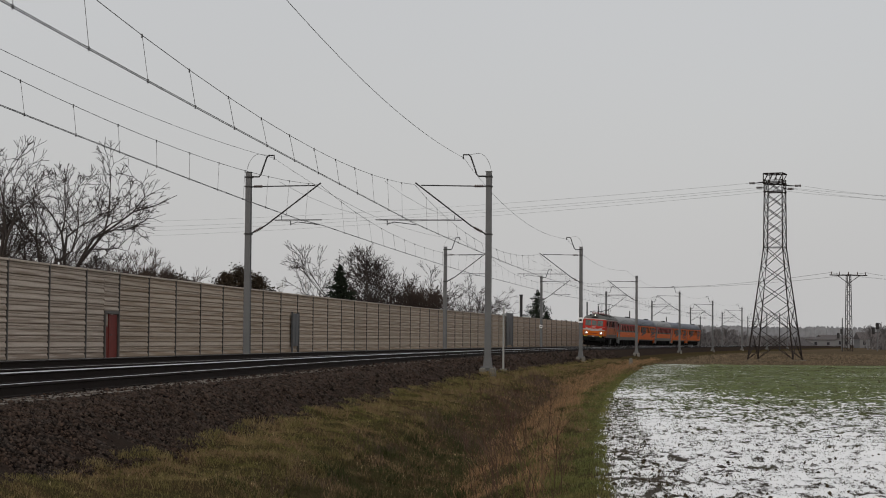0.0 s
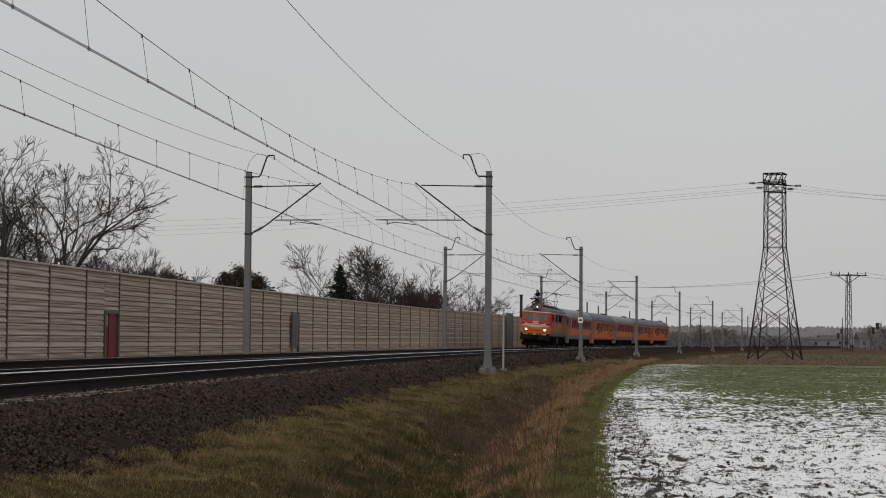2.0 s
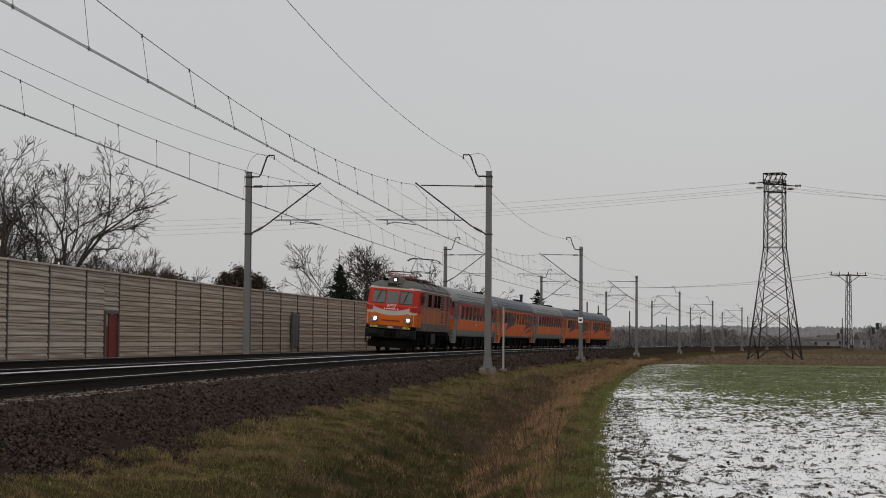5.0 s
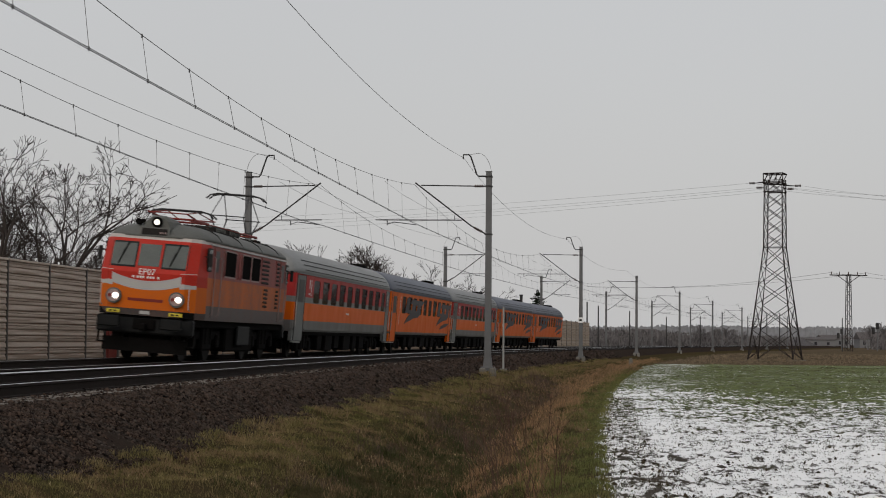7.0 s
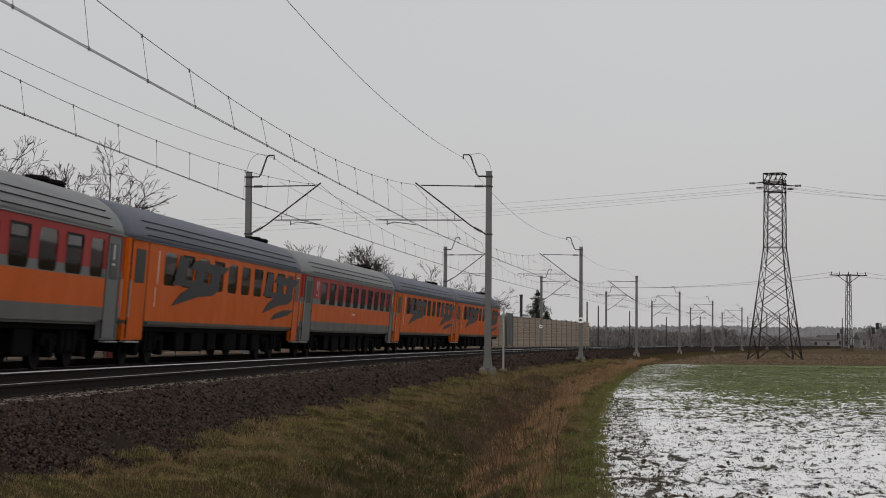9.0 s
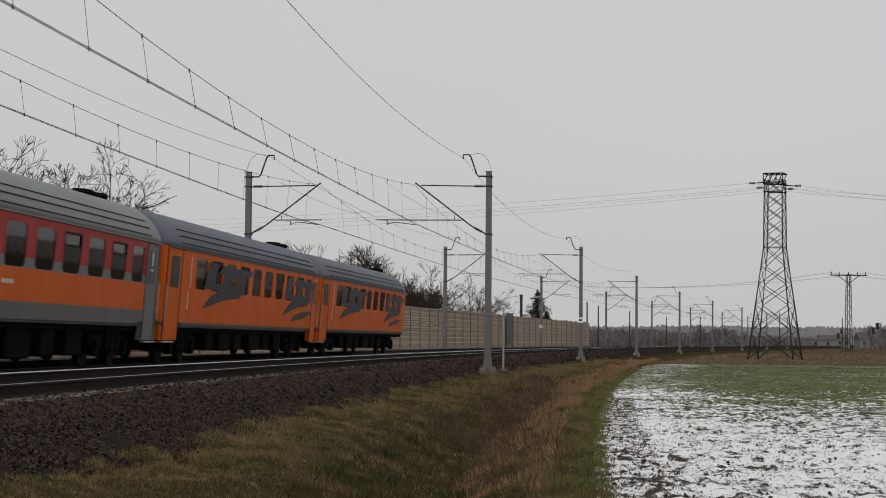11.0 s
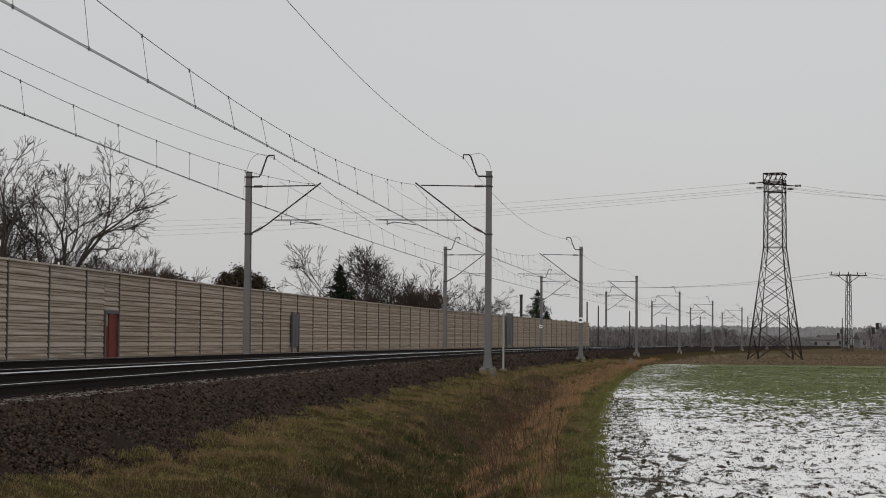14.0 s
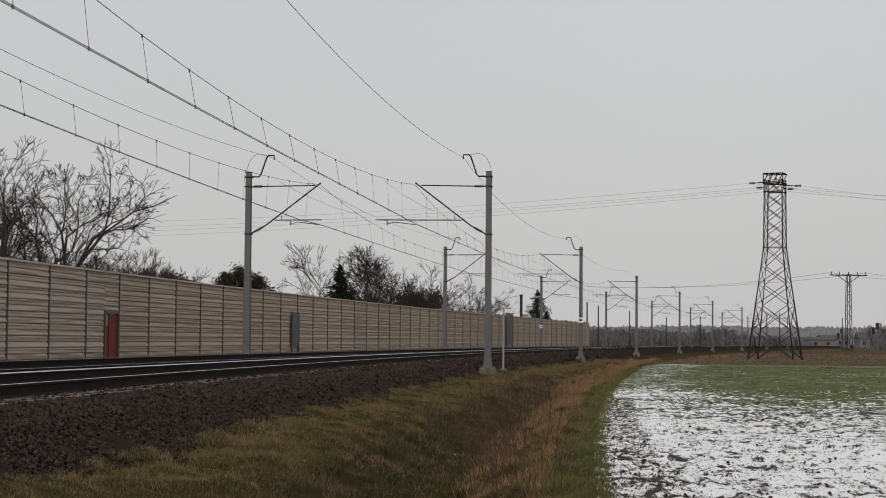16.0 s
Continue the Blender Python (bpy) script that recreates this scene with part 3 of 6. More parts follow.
def build_pylon():
    m = thing("lattice_pylon", "dark steel lattice pylon with splayed legs and short crossarms", "pylon", pose(32.2, 186.0, -1.15, 0, 0, -22))
    def half(z):
        pts = [(0, 2.2), (11.0, 0.92), (17.3, 0.86), (18.5, 0.86)]
        for (a, x), (b, y) in zip(pts, pts[1:]):
            if z <= b:
                return x + (y - x) * (z - a) / (b - a)
        return 0.88
    for sx in (-1, 1):
        for sy in (-1, 1):
            bm = bmesh.new()
            tube(bm, [(sx * half(z), sy * half(z), z) for z in (-0.4, 5.5, 11.0, 17.6)], 0.075, 6, r2=0.055)
            part("leg", bm, M_PYLON, m)
            bm = bmesh.new()
            box(bm, (sx * 2.22 - 0.3, sy * 2.22 - 0.3, -0.5), (sx * 2.22 + 0.3, sy * 2.22 + 0.3, 0.12), 0.05)
            part("footing", bm, M_CONCRETE, m)
    zs = [0.2, 3.0, 5.4, 7.4, 9.2, 11.0, 12.3, 13.6, 14.9, 16.2, 17.5]
    for i, (a, b) in enumerate(zip(zs, zs[1:])):
        ha, hb = half(a), half(b)
        for k in range(4):
            q = Matrix.Rotation(k * math.pi / 2, 4, "Z")
            bm = bmesh.new()
            brace(bm, q @ Vector((-ha, ha, a)), q @ Vector((hb, hb, b)), 0.034)
            brace(bm, q @ Vector((ha, ha, a)), q @ Vector((-hb, hb, b)), 0.034)
            if i in (4, 9):
                brace(bm, q @ Vector((-hb, hb, b)), q @ Vector((hb, hb, b)), 0.035)
            if i < 2:
                brace(bm, q @ Vector((-ha, ha, a)), q @ Vector((0, (ha + hb) / 2, (a + b) / 2 + 0.5)), 0.025)
                brace(bm, q @ Vector((ha, ha, a)), q @ Vector((0, (ha + hb) / 2, (a + b) / 2 + 0.5)), 0.025)
            part("bracing", bm, M_PYLON, m)
    def bar(name, pts, r):
        bm = bmesh.new()
        tube(bm, pts, r, 4)
        part(name, bm, M_PYLON, m)
    for y in (-0.9, 0.9):
        for z in (16.4, 17.2, 18.15):
            bar("head_beam", [(-0.95, y, z), (0.95, y, z)], 0.06)
        for k in range(4):
            x = -0.95 + 0.475 * k
            bar("head_brace", [(x, y, 17.2), (x + 0.475, y, 18.15)], 0.045)
    for x in (-0.95, -0.3, 0.3, 0.95):
        bar("head_beam", [(x, -0.9, 18.15), (x, 0.9, 18.15)], 0.06)
        bar("head_beam", [(x, -0.9, 17.2), (x, 0.9, 17.2)], 0.06)
        bar("head_post", [(x, -0.9, 17.2), (x, -0.9, 18.15)], 0.055)
    for x, z in ((-1.9, 17.35), (1.9, 17.0), (-1.2, 16.9), (1.2, 16.7)):
        bm = bmesh.new()
        sg = 1 if x > 0 else -1
        tube(bm, [(sg * 0.8, 0, z), (x, 0, z - 0.05)], 0.05, 6, r2=0.03)
        tube(bm, [(sg * 0.85, 0.6, z + 0.05), (x, 0, z - 0.05)], 0.03, 5)
        tube(bm, [(sg * 0.85, -0.6, z + 0.05), (x, 0, z - 0.05)], 0.03, 5)
        arm = part("crossarm", bm, M_PYLON, m)
        bm = bmesh.new()
        for k in range(5):
            tube(bm, [(x + sg * (0.05 + 0.12 * k), 0, z - 0.05), (x + sg * (0.12 + 0.12 * k), 0, z - 0.05)], 0.11, 8)
        part("insulator", bm, M_INSUL, arm)
    return m


build_pylon()


def at_view(u, v, d):
    """A place d metres ahead, by its tangents to the right and above the eye's level."""
    return Vector((u * d, d, 0.54 + v * d))


def build_far_pole():
    m = thing("power_pole", "slender lattice power pole with a wide crossarm", "pylon", pose(93, 440, -1.2, 0, 0, 12))
    bm = bmesh.new()
    H = 17.8
    for sx in (-1, 1):
        for sy in (-1, 1):
            tube(bm, [(sx * 0.66, sy * 0.66, -0.5), (sx * 0.40, sy * 0.40, H)], 0.085, 4)
    n = 16
    for k in range(n):
        a, b = H * k / n, H * (k + 1) / n
        wa, wb = 0.66 - 0.26 * k / n, 0.66 - 0.26 * (k + 1) / n
        for q in range(4):
            R = Matrix.Rotation(q * math.pi / 2, 4, "Z")
            sgn = 1 if k % 2 else -1
            tube(bm, [R @ Vector((-sgn * wa, wa, a)), R @ Vector((sgn * wb, wb, b))], 0.045, 4)
    part("mast", bm, M_PYLON, m)
    bm = bmesh.new()
    tube(bm, [(-4.6, 0, H - 0.3), (4.6, 0, H - 0.3)], 0.14, 6)
    tube(bm, [(-2.8, 0, H - 0.3), (0, 0, H - 2.2), (2.8, 0, H - 0.3)], 0.09, 5)
    part("crossarm", bm, M_PYLON, m)
    for x in (-4.2, -2.2, 0, 2.2, 4.2):
        bm = bmesh.new()
        tube(bm, [(x, 0, H - 0.25), (x, 0, H + 0.5)], 0.1, 6)
        part("insulator", bm, M_INSUL, m)


build_far_pole()


def hang(a, b, sag, r, n=24):
    a, b = Vector(a), Vector(b)
    return [a.lerp(b, k / n) + Vector((0, 0, -4 * sag * (k / n) * (1 - k / n))) for k in range(n + 1)]


def build_power_lines():
    t = thing("power_line", "thin high-voltage wires strung between the pylons", "power line")
    c = Vector((32.2, 186.0, -1.15))
    R = Matrix.Rotation(radians(-22), 4, "Z")
    ends = [R @ Vector((x, 0, z)) + c for x, z in ((-2.5, 17.3), (-1.8, 16.85), (2.5, 16.95), (1.8, 16.65))]
    for i, e in enumerate(ends):
        far = at_view(-0.275, 0.0595 - 0.003 * i, 270.0)
        near = at_view(0.40, 0.079 - 0.002 * i, 150.0)
        for q, sag in ((far, 1.3), (near, 0.9)):
            bm = bmesh.new()
            tube(bm, hang(e, q, sag, 0.012), 0.009, 4)
            part("conductor", bm, M_WIRE, t)
    k = thing("field_power_line", "thin wires from the slender pole towards the railway", "power line")
    for x in (-4.2, 4.2):
        p = Vector((93 + x, 440, 16.9))
        for q in (at_view(0.075, 0.029, 520.0), at_view(0.30, 0.036, 430.0)):
            bm = bmesh.new()
            tube(bm, hang(p, q, 1.5, 0.02), 0.03, 4)
            part("conductor", bm, M_WIRE, k)


build_power_lines()

# ---------------------------------------------------------------- trees
M_BARK = mat("grey_bark", (0.05, 0.042, 0.038), 0.95, scale=3, vary=0.35, fine=25, bump=0.5)
M_TWIG = mat("bare_twigs", (0.036, 0.028, 0.026), 0.95, scale=2, vary=0.3, bump=0.0)
M_TWIG_BROWN = mat("brown_twigs", (0.062, 0.046, 0.039), 0.95, scale=2, vary=0.3, bump=0.0)
M_TWIG_FAR = mat("far_twigs", (0.15, 0.14, 0.145), 0.95, scale=2, vary=0.2, bump=0.0)
M_BIRCH = mat("pale_birch", (0.24, 0.22, 0.20), 0.9, scale=3, vary=0.3, bump=0.1)
M_NEEDLE = mat("dark_needles", (0.016, 0.022, 0.014), 0.95, scale=1.5, vary=0.5, bump=0.0, island=0.5)
M_EVERGREEN = mat("brown_green_leaves", (0.04, 0.03, 0.02), 0.95, scale=1.2, vary=0.5, bump=0.0, island=0.6)


def grow(bm_limb, bm_twig, p, d, length, r, depth, rng, spread, up, min_r, dome=None):
    """Branch by branch, each forked and bent a little; dome is the crown's radius and half height, past which shoots stop."""
    bend = Vector((rng.uniform(-1, 1), rng.uniform(-1, 1), rng.uniform(-0.4, 1) * up)) * 0.22
    q = p + (d + bend * 0.5).normalized() * length * 0.5
    d2 = (d + bend).normalized()
    e = q + d2 * length * 0.5
    big = depth >= 3
    if dome and depth > 0 and (e.x ** 2 + e.y ** 2) / dome[0] ** 2 + ((e.z - dome[2]) / dome[1]) ** 2 > 1:
        depth = 0
    tube(bm_limb if big else bm_twig, [p, q, e], r, 6 if big else 3, r2=max(min_r, r * 0.66), cap=False)
    if depth == 0:
        return
    n = 2 if depth > (2 if dome else 4) else rng.choice((2, 3, 3))
    for k in range(n):
        a = rng.uniform(0, 2 * math.pi)
        side = (d2.orthogonal().normalized() * math.cos(a) + d2.cross(d2.orthogonal().normalized()) * math.sin(a))
        nd = (d2 + side * rng.uniform(0.35, 0.9) * spread + Vector((0, 0, 0.16 * up))).normalized()
        grow(bm_limb, bm_twig, e, nd, length * rng.uniform(0.62, 0.86), max(min_r, r * rng.uniform(0.5, 0.68)), depth - 1, rng, spread, up, min_r, dome)
    if depth >= 2:
        a = rng.uniform(0, 2 * math.pi)
        side = (d2.orthogonal().normalized() * math.cos(a) + d2.cross(d2.orthogonal().normalized()) * math.sin(a))
        grow(bm_limb, bm_twig, q, (d2 * 0.7 + side * 0.8 * spread).normalized(), length * 0.6, max(min_r, r * 0.4), depth - 2, rng, spread, up, min_r, dome)


def bare_tree(name, label, at, height, seed, stems=3, spread=0.9, depth=6, r=0.16, twig=M_TWIG, bark=M_BARK, up=1.0, min_r=0.011, group="bare trees behind the noise barrier", lean=0.55, dome=None, slim=1.0):
    rng = random.Random(seed)
    t = thing(name, label, "tree" if height > 4 else "shrub", Matrix.Translation(at), group=group)
    limb, tw = bmesh.new(), bmesh.new()
    for k in range(stems):
        a = 2 * math.pi * (k + rng.uniform(-0.2, 0.2)) / stems
        d = Vector((math.cos(a) * lean, math.sin(a) * lean, 1.0)).normalized() if stems > 1 else Vector((0.05, 0, 1))
        grow(limb, tw, Vector((math.cos(a) * 0.12, math.sin(a) * 0.12, -0.2)), d, height * (0.21 if dome else 0.30), r, depth, rng, spread, up, min_r, dome)
    top = max(v.co.z for v in tw.verts)
    k = height / top
    for bm in (limb, tw):
        for v in bm.verts:
            v.co = Vector((v.co.x * k * slim, v.co.y * k * slim, v.co.z * k))
    part("trunk", limb, bark, t, smooth=True)
    part("crown", tw, twig, t, "bare winter twigs")
    return t


def leafy(name, label, at, w, h, seed, n, leaf, material, cone=False, group="evergreens behind the noise barrier"):
    """Trunk, boughs and many small leaf clumps with gaps between them."""
    rng = random.Random(seed)
    t = thing(name, label, "tree" if h > 4 else "shrub", Matrix.Translation(at), group=group)
    limb, cr = bmesh.new(), bmesh.new()
    tube(limb, [(0, 0, -0.3), (0.05, 0, h * 0.5), (0, 0, h * 0.96)], 0.05 * h ** 0.5, 6, r2=0.012)
    boughs = []
    for k in range(90 if cone else 44):
        u = (k + rng.random()) / (90 if cone else 44)
        a = k * 2.4 + rng.uniform(-0.4, 0.4)
        rad = (w / 2) * ((1 - u) ** 0.85 if cone else math.sqrt(max(0.05, 1 - (2 * u - 0.9) ** 2))) * (rng.uniform(0.45, 1.15) if cone else rng.uniform(0.6, 1.1))
        z = h * (0.06 + 0.9 * u) if cone else h * (0.12 + 0.8 * u)
        p, q = Vector((0, 0, z)), Vector((math.cos(a) * rad, math.sin(a) * rad, z - 0.12 * rad if cone else z + 0.15))
        tube(limb, [p, q], 0.03, 4, r2=0.008)
        boughs.append((p, q, rad))
    weights = [b[2] + 0.12 if cone else 1 for b in boughs]
    for k in range(n):
        p, q, rad = rng.choices(boughs, weights)[0]
        u = rng.uniform(0.1, 1.05)
        c = p.lerp(q, u) + Vector((rng.gauss(0, 1), rng.gauss(0, 1), rng.gauss(0, 0.8))) * (0.05 + 0.07 * rad if cone else 0.06 * w)
        a, b = Vector((rng.uniform(-1, 1), rng.uniform(-1, 1), rng.uniform(-1, 0.6))).normalized(), Vector((rng.uniform(-1, 1), rng.uniform(-1, 1), rng.uniform(-1, 1))).normalized()
        b = (b - a * b.dot(a)).normalized()
        L = leaf * rng.uniform(0.6, 1.5)
        v = [cr.verts.new(c + a * L), cr.verts.new(c + b * L * 0.45), cr.verts.new(c - a * L * 0.8), cr.verts.new(c - b * L * 0.45)]
        cr.faces.new(v)
    part("trunk", limb, M_BARK, t)
    part("crown", cr, material, t)
    return t


def spot(col, d, z=-0.6):
    """On the ground d metres ahead, by its bearing from the eye."""
    return Vector(((col - 784) / 3398 * d, d, z))


bare_tree("bare_tree", "large bare multi-stemmed tree with dark forked branches", spot(34, 96), 11.3, 4, stems=4, spread=0.95, depth=8, r=0.20, lean=0.6, up=0.3, min_r=0.009, dome=(5.3, 5.4, 6.0))
bare_tree("bare_tree", "bare tree with fine upright twigs", spot(-60, 104), 10.8, 12, stems=3, spread=0.95, depth=7, r=0.15, lean=0.5, up=0.35, min_r=0.009, dome=(4.4, 5.0, 5.8))
for col, d, h, sd in ((120, 100, 5.0, 21), (165, 104, 5.6, 22), (205, 106, 5.4, 23), (240, 108, 6.4, 24), (272, 112, 5.9, 25), (150, 112, 6.1, 26), (95, 104, 6.0, 27), (20, 108, 6.6, 28)):
    bare_tree("bare_shrub", "tangled leafless shrub with brown-grey twigs", spot(col, d), h, sd, stems=4, spread=1.0, depth=5, r=0.06, twig=M_TWIG_BROWN, lean=0.6, group="leafless shrubs behind the barrier")
for col, d, h, w, sd in ((300, 122, 5.6, 3.6, 31), (330, 126, 5.3, 3.0, 32), (262, 118, 5.6, 3.0, 36), (425, 132, 6.4, 3.6, 33), (455, 134, 5.9, 3.6, 34), (400, 134, 6.1, 2.8, 35)):
    leafy("evergreen_shrub", "dense dark brown-green evergreen shrub", spot(col, d), w, h, sd, 7500, 0.085, M_EVERGREEN)
for col, d, h, sd in ((491, 175, 7.0, 41), (545, 180, 6.9, 42)):
    bare_tree("young_birch", "slim pale young birch with thin twigs", spot(col, d), h, sd, stems=1, spread=0.3, depth=4, r=0.05, up=1.6, twig=M_BIRCH, bark=M_BIRCH, min_r=0.012, group="slim birches", slim=0.5)
leafy("spruce", "dark green conical spruce", spot(602, 176), 7.0, 8.4, 51, 15000, 0.13, M_NEEDLE, cone=True, group="spruces")
leafy("spruce", "dark green conical spruce", spot(952, 272), 8.2, 8.8, 52, 8000, 0.13, M_NEEDLE, cone=True, group="spruces")
leafy("spruce", "dark green conical spruce", spot(968, 276), 5.0, 5.8, 53, 3500, 0.13, M_NEEDLE, cone=True, group="spruces")
for col, d, h, sd, st in ((638, 186, 10.8, 61, 4), (672, 190, 9.8, 62, 4), (764, 200, 9.6, 63, 1), (826, 255, 10.0, 64, 5)):
    bare_tree("bare_tree", "bare tree with a rounded crown of fine twigs", spot(col, d), h, sd, stems=st, spread=1.0 if col != 752 else 0.35, depth=6, r=0.17, min_r=0.019, lean=0.45, up=0.4 if col != 752 else 1.0)
for col, d, h, sd in ((690, 192, 7.0, 71), (712, 194, 7.4, 72), (735, 196, 7.4, 73), (770, 200, 7.0, 74), (648, 190, 6.2, 75), (845, 268, 6.8, 76), (725, 194, 6.8, 77), (750, 198, 7.2, 79), (985, 335, 5.6, 78)):
    bare_tree("bare_shrub", "tangled leafless shrub with brown-grey twigs", spot(col, d), h, sd, stems=5, spread=1.0, depth=6, r=0.06, twig=M_TWIG_BROWN, min_r=0.016, lean=0.6, slim=0.6, group="leafless shrubs behind the barrier")


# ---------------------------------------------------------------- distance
# Aerial haze is painted into the woodland's pale blue-grey.
M_WOOD_HAZED = mat("hazed_far_woodland", (0.215, 0.22, 0.235), 1.0, scale=0.03, vary=0.35, fine=0.3, bump=0.0)
# Lightened base colour carries the distance haze over thickets and road bank.
M_HEDGE_HAZED = mat("hazed_far_hedge", (0.115, 0.108, 0.11), 1.0, scale=0.2, vary=0.4, fine=2.0, bump=0.0, island=0.4)
M_HOUSE = mat("pale_render", (0.17, 0.17, 0.175), 0.9, scale=0.3, vary=0.15)
M_GRILLE_FAR = mat("far_window", (0.03, 0.03, 0.035), 0.4)
M_TILE = mat("grey_roof", (0.10, 0.09, 0.09), 0.8, scale=0.3, vary=0.2)


def build_woods():
    rng = random.Random(3)
    bm = bmesh.new()
    for row, (d, h) in enumerate(((1500, 14.0), (1560, 15.5))):
        prev = None
        n = 1700
        for k in range(n + 1):
            x = -500 + 1300 * k / n
            z = h * (0.82 + 0.10 * noise.noise((x * 0.012, row, 0)) + 0.08 * noise.noise((x * 0.07, row, 5)) + 0.06 * noise.noise((x * 0.4, row, 9)) + 0.16 * rng.random())
            q = [bm.verts.new((x, d, -1.4)), bm.verts.new((x + rng.uniform(-1, 1), d + 4, z)), bm.verts.new((x, d + 30, -1.4))]
            if prev:
                bm.faces.new((prev[0], q[0], q[1], prev[1]))
                bm.faces.new((prev[1], q[1], q[2], prev[2]))
            prev = q
    return tagged(part("far_woods", bm, M_WOOD_HAZED), "low woodland along the horizon, greyed by haze put into its colour", "woods", kind="stuff")


build_woods()


def build_hedge(name, s0, s1, off, h, n, seed, label, z0=-1.1):
    """Twiggy thicket along the line."""
    rng = np.random.default_rng(seed)
    s, o = rng.uniform(s0, s1, n), off + rng.normal(0, 3.0, n)
    z = np.abs(rng.normal(0, 0.5, n)).clip(0, 1.0) * h * (0.75 + 0.3 * np.sin(s * 0.21) * np.sin(s * 0.057))
    v, f = [], []
    for a, b, c in zip(s, o, z):
        p = tk(a, b, z0 + c)
        w, t = rng.uniform(0.1, 0.32), rng.uniform(0.4, 1.2)
        i = len(v)
        v += [p + Vector((-w, rng.uniform(-w, w), 0)), p + Vector((w, rng.uniform(-w, w), 0.1)), p + Vector((rng.uniform(-w, w), 0, t))]
        f.append((i, i + 1, i + 2))
    me = bpy.data.meshes.new(name)
    me.from_pydata(v, [], f)
    me.materials.append(M_HEDGE_HAZED)
    return tagged(new(name, me), label, "hedge", kind="stuff")


build_hedge("trackside_thicket", 330, 640, -40.0, 4.6, 30000, 5, "dark leafless thicket beyond the far track")
build_hedge("field_thicket", 560, 1100, 30.0, 4.2, 30000, 6, "dark low thicket along the far edge of the field")
build_hedge("far_thicket", 520, 1000, -20.0, 3.8, 26000, 7, "dark low thicket beside the far line")


def build_house(col, d, w, dep, h, roof_h, turn):
    t = thing("far_house", "small pale house with a grey pitched roof far across the fields", "house", spot(col, d, -1.3) and Matrix.Translation(spot(col, d, -1.3)) @ Matrix.Rotation(radians(turn), 4, "Z"), group="far houses")
    bm = bmesh.new()
    box(bm, (-w / 2, -dep / 2, 0), (w / 2, dep / 2, h))
    part("wall", bm, M_HOUSE, t)
    bm = bmesh.new()
    loft(bm, [[(x, -dep / 2 - 0.4, h), (x, dep / 2 + 0.4, h), (x, dep / 2 + 0.4, h + 0.15), (x, 0, h + roof_h), (x, -dep / 2 - 0.4, h + 0.15)] for x in (-w / 2 - 0.3, w / 2 + 0.3)])
    part("roof", fix(bm), M_TILE, t)
    for k in range(4):
        x = -w * 0.36 + w * 0.24 * k
        bm = bmesh.new()
        box(bm, (x - 0.5, -dep / 2 - 0.05, h * 0.4), (x + 0.5, -dep / 2 + 0.04, h * 0.75))
        part("window", bm, M_GRILLE_FAR, t)


for q in ((1140, 700, 9, 8, 4.2, 2.6, 10), (1186, 640, 14, 7, 2.2, 0.8, 5), (1432, 760, 20, 10, 3.4, 1.2, -8), (1474, 800, 12, 8, 4.0, 1.6, 12), (1545, 820, 14, 9, 4.0, 3.0, 4)):
    build_house(*q)
for col, d, h, sd in ((1545, 600, 8.5, 81), (1560, 620, 9.0, 82), (1232, 520, 7.0, 83), (1300, 560, 6.0, 84), (1165, 540, 5.5, 85), (1288, 540, 7.0, 86), (1262, 530, 6.0, 87)):
    bare_tree("bare_tree", "small bare tree far off beyond the fields", spot(col, d, -1.2), h, sd, stems=3, spread=0.8, depth=5, r=0.12, min_r=0.045, twig=M_TWIG_FAR, bark=M_TWIG_FAR, group="far bare trees")


def build_far_road():
    """A low road bank with a guard rail, far behind the masts."""
    r = thing("far_road", "low dark road embankment with a pale guard rail", "road", kind="structure")
    bm = bmesh.new()
    A, B = spot(960, 640, 0), spot(1420, 760, 0)
    d = (B - A).normalized()
    n = Vector((d.y, -d.x, 0))
    loft(bm, [[P + n * 9 + Vector((0, 0, -1.3)), P + n * 3 + Vector((0, 0, 2.5)), P - n * 3 + Vector((0, 0, 2.5)), P - n * 9 + Vector((0, 0, -1.3))] for P in (A, B)])
    part("embankment", fix(bm), M_HEDGE_HAZED, r)
    bm = bmesh.new()
    loft(bm, [[P + n * q + Vector((0, 0, z)) for q, z in ((2.9, 2.95), (3.0, 2.95), (3.0, 3.3), (2.9, 3.3))] for P in (A, B)])
    part("guard_rail", fix(bm), M_HOUSE, r, "pale guard rail")
    for k in range(40):
        P = A.lerp(B, (k + 0.5) / 40) + n * 2.85
        bm = bmesh.new()
        box(bm, (P.x - 0.08, P.y - 0.08, 2.4), (P.x + 0.08, P.y + 0.08, 3.25))
        part("rail_post", bm, M_HOUSE, r)


build_far_road()


def build_signal(col, d, h):
    m = thing("railway_signal", "dark railway signal with two lamp heads on a post", "signal", Matrix.Translation(spot(col, d, -1.2)), group="far railway signals")
    bm = bmesh.new()
    tube(bm, [(0, 0, 0), (0, 0, h)], 0.12, 8)
    part("post", bm, M_GALV, m)
    for x, z in ((0.0, h - 1.0), (-1.0, h - 2.2)):
        bm = bmesh.new()
        box(bm, (x - 0.4, -0.2, z), (x + 0.4, 0.15, z + 1.6), 0.15)
        tube(bm, [(x, 0, z + 0.4), (0, 0, z + 0.4)], 0.06, 6)
        part("lamp_head", bm, M_DARKSTEEL, m)


build_signal(1553, 470, 6.4)
build_signal(1490, 560, 5.6)


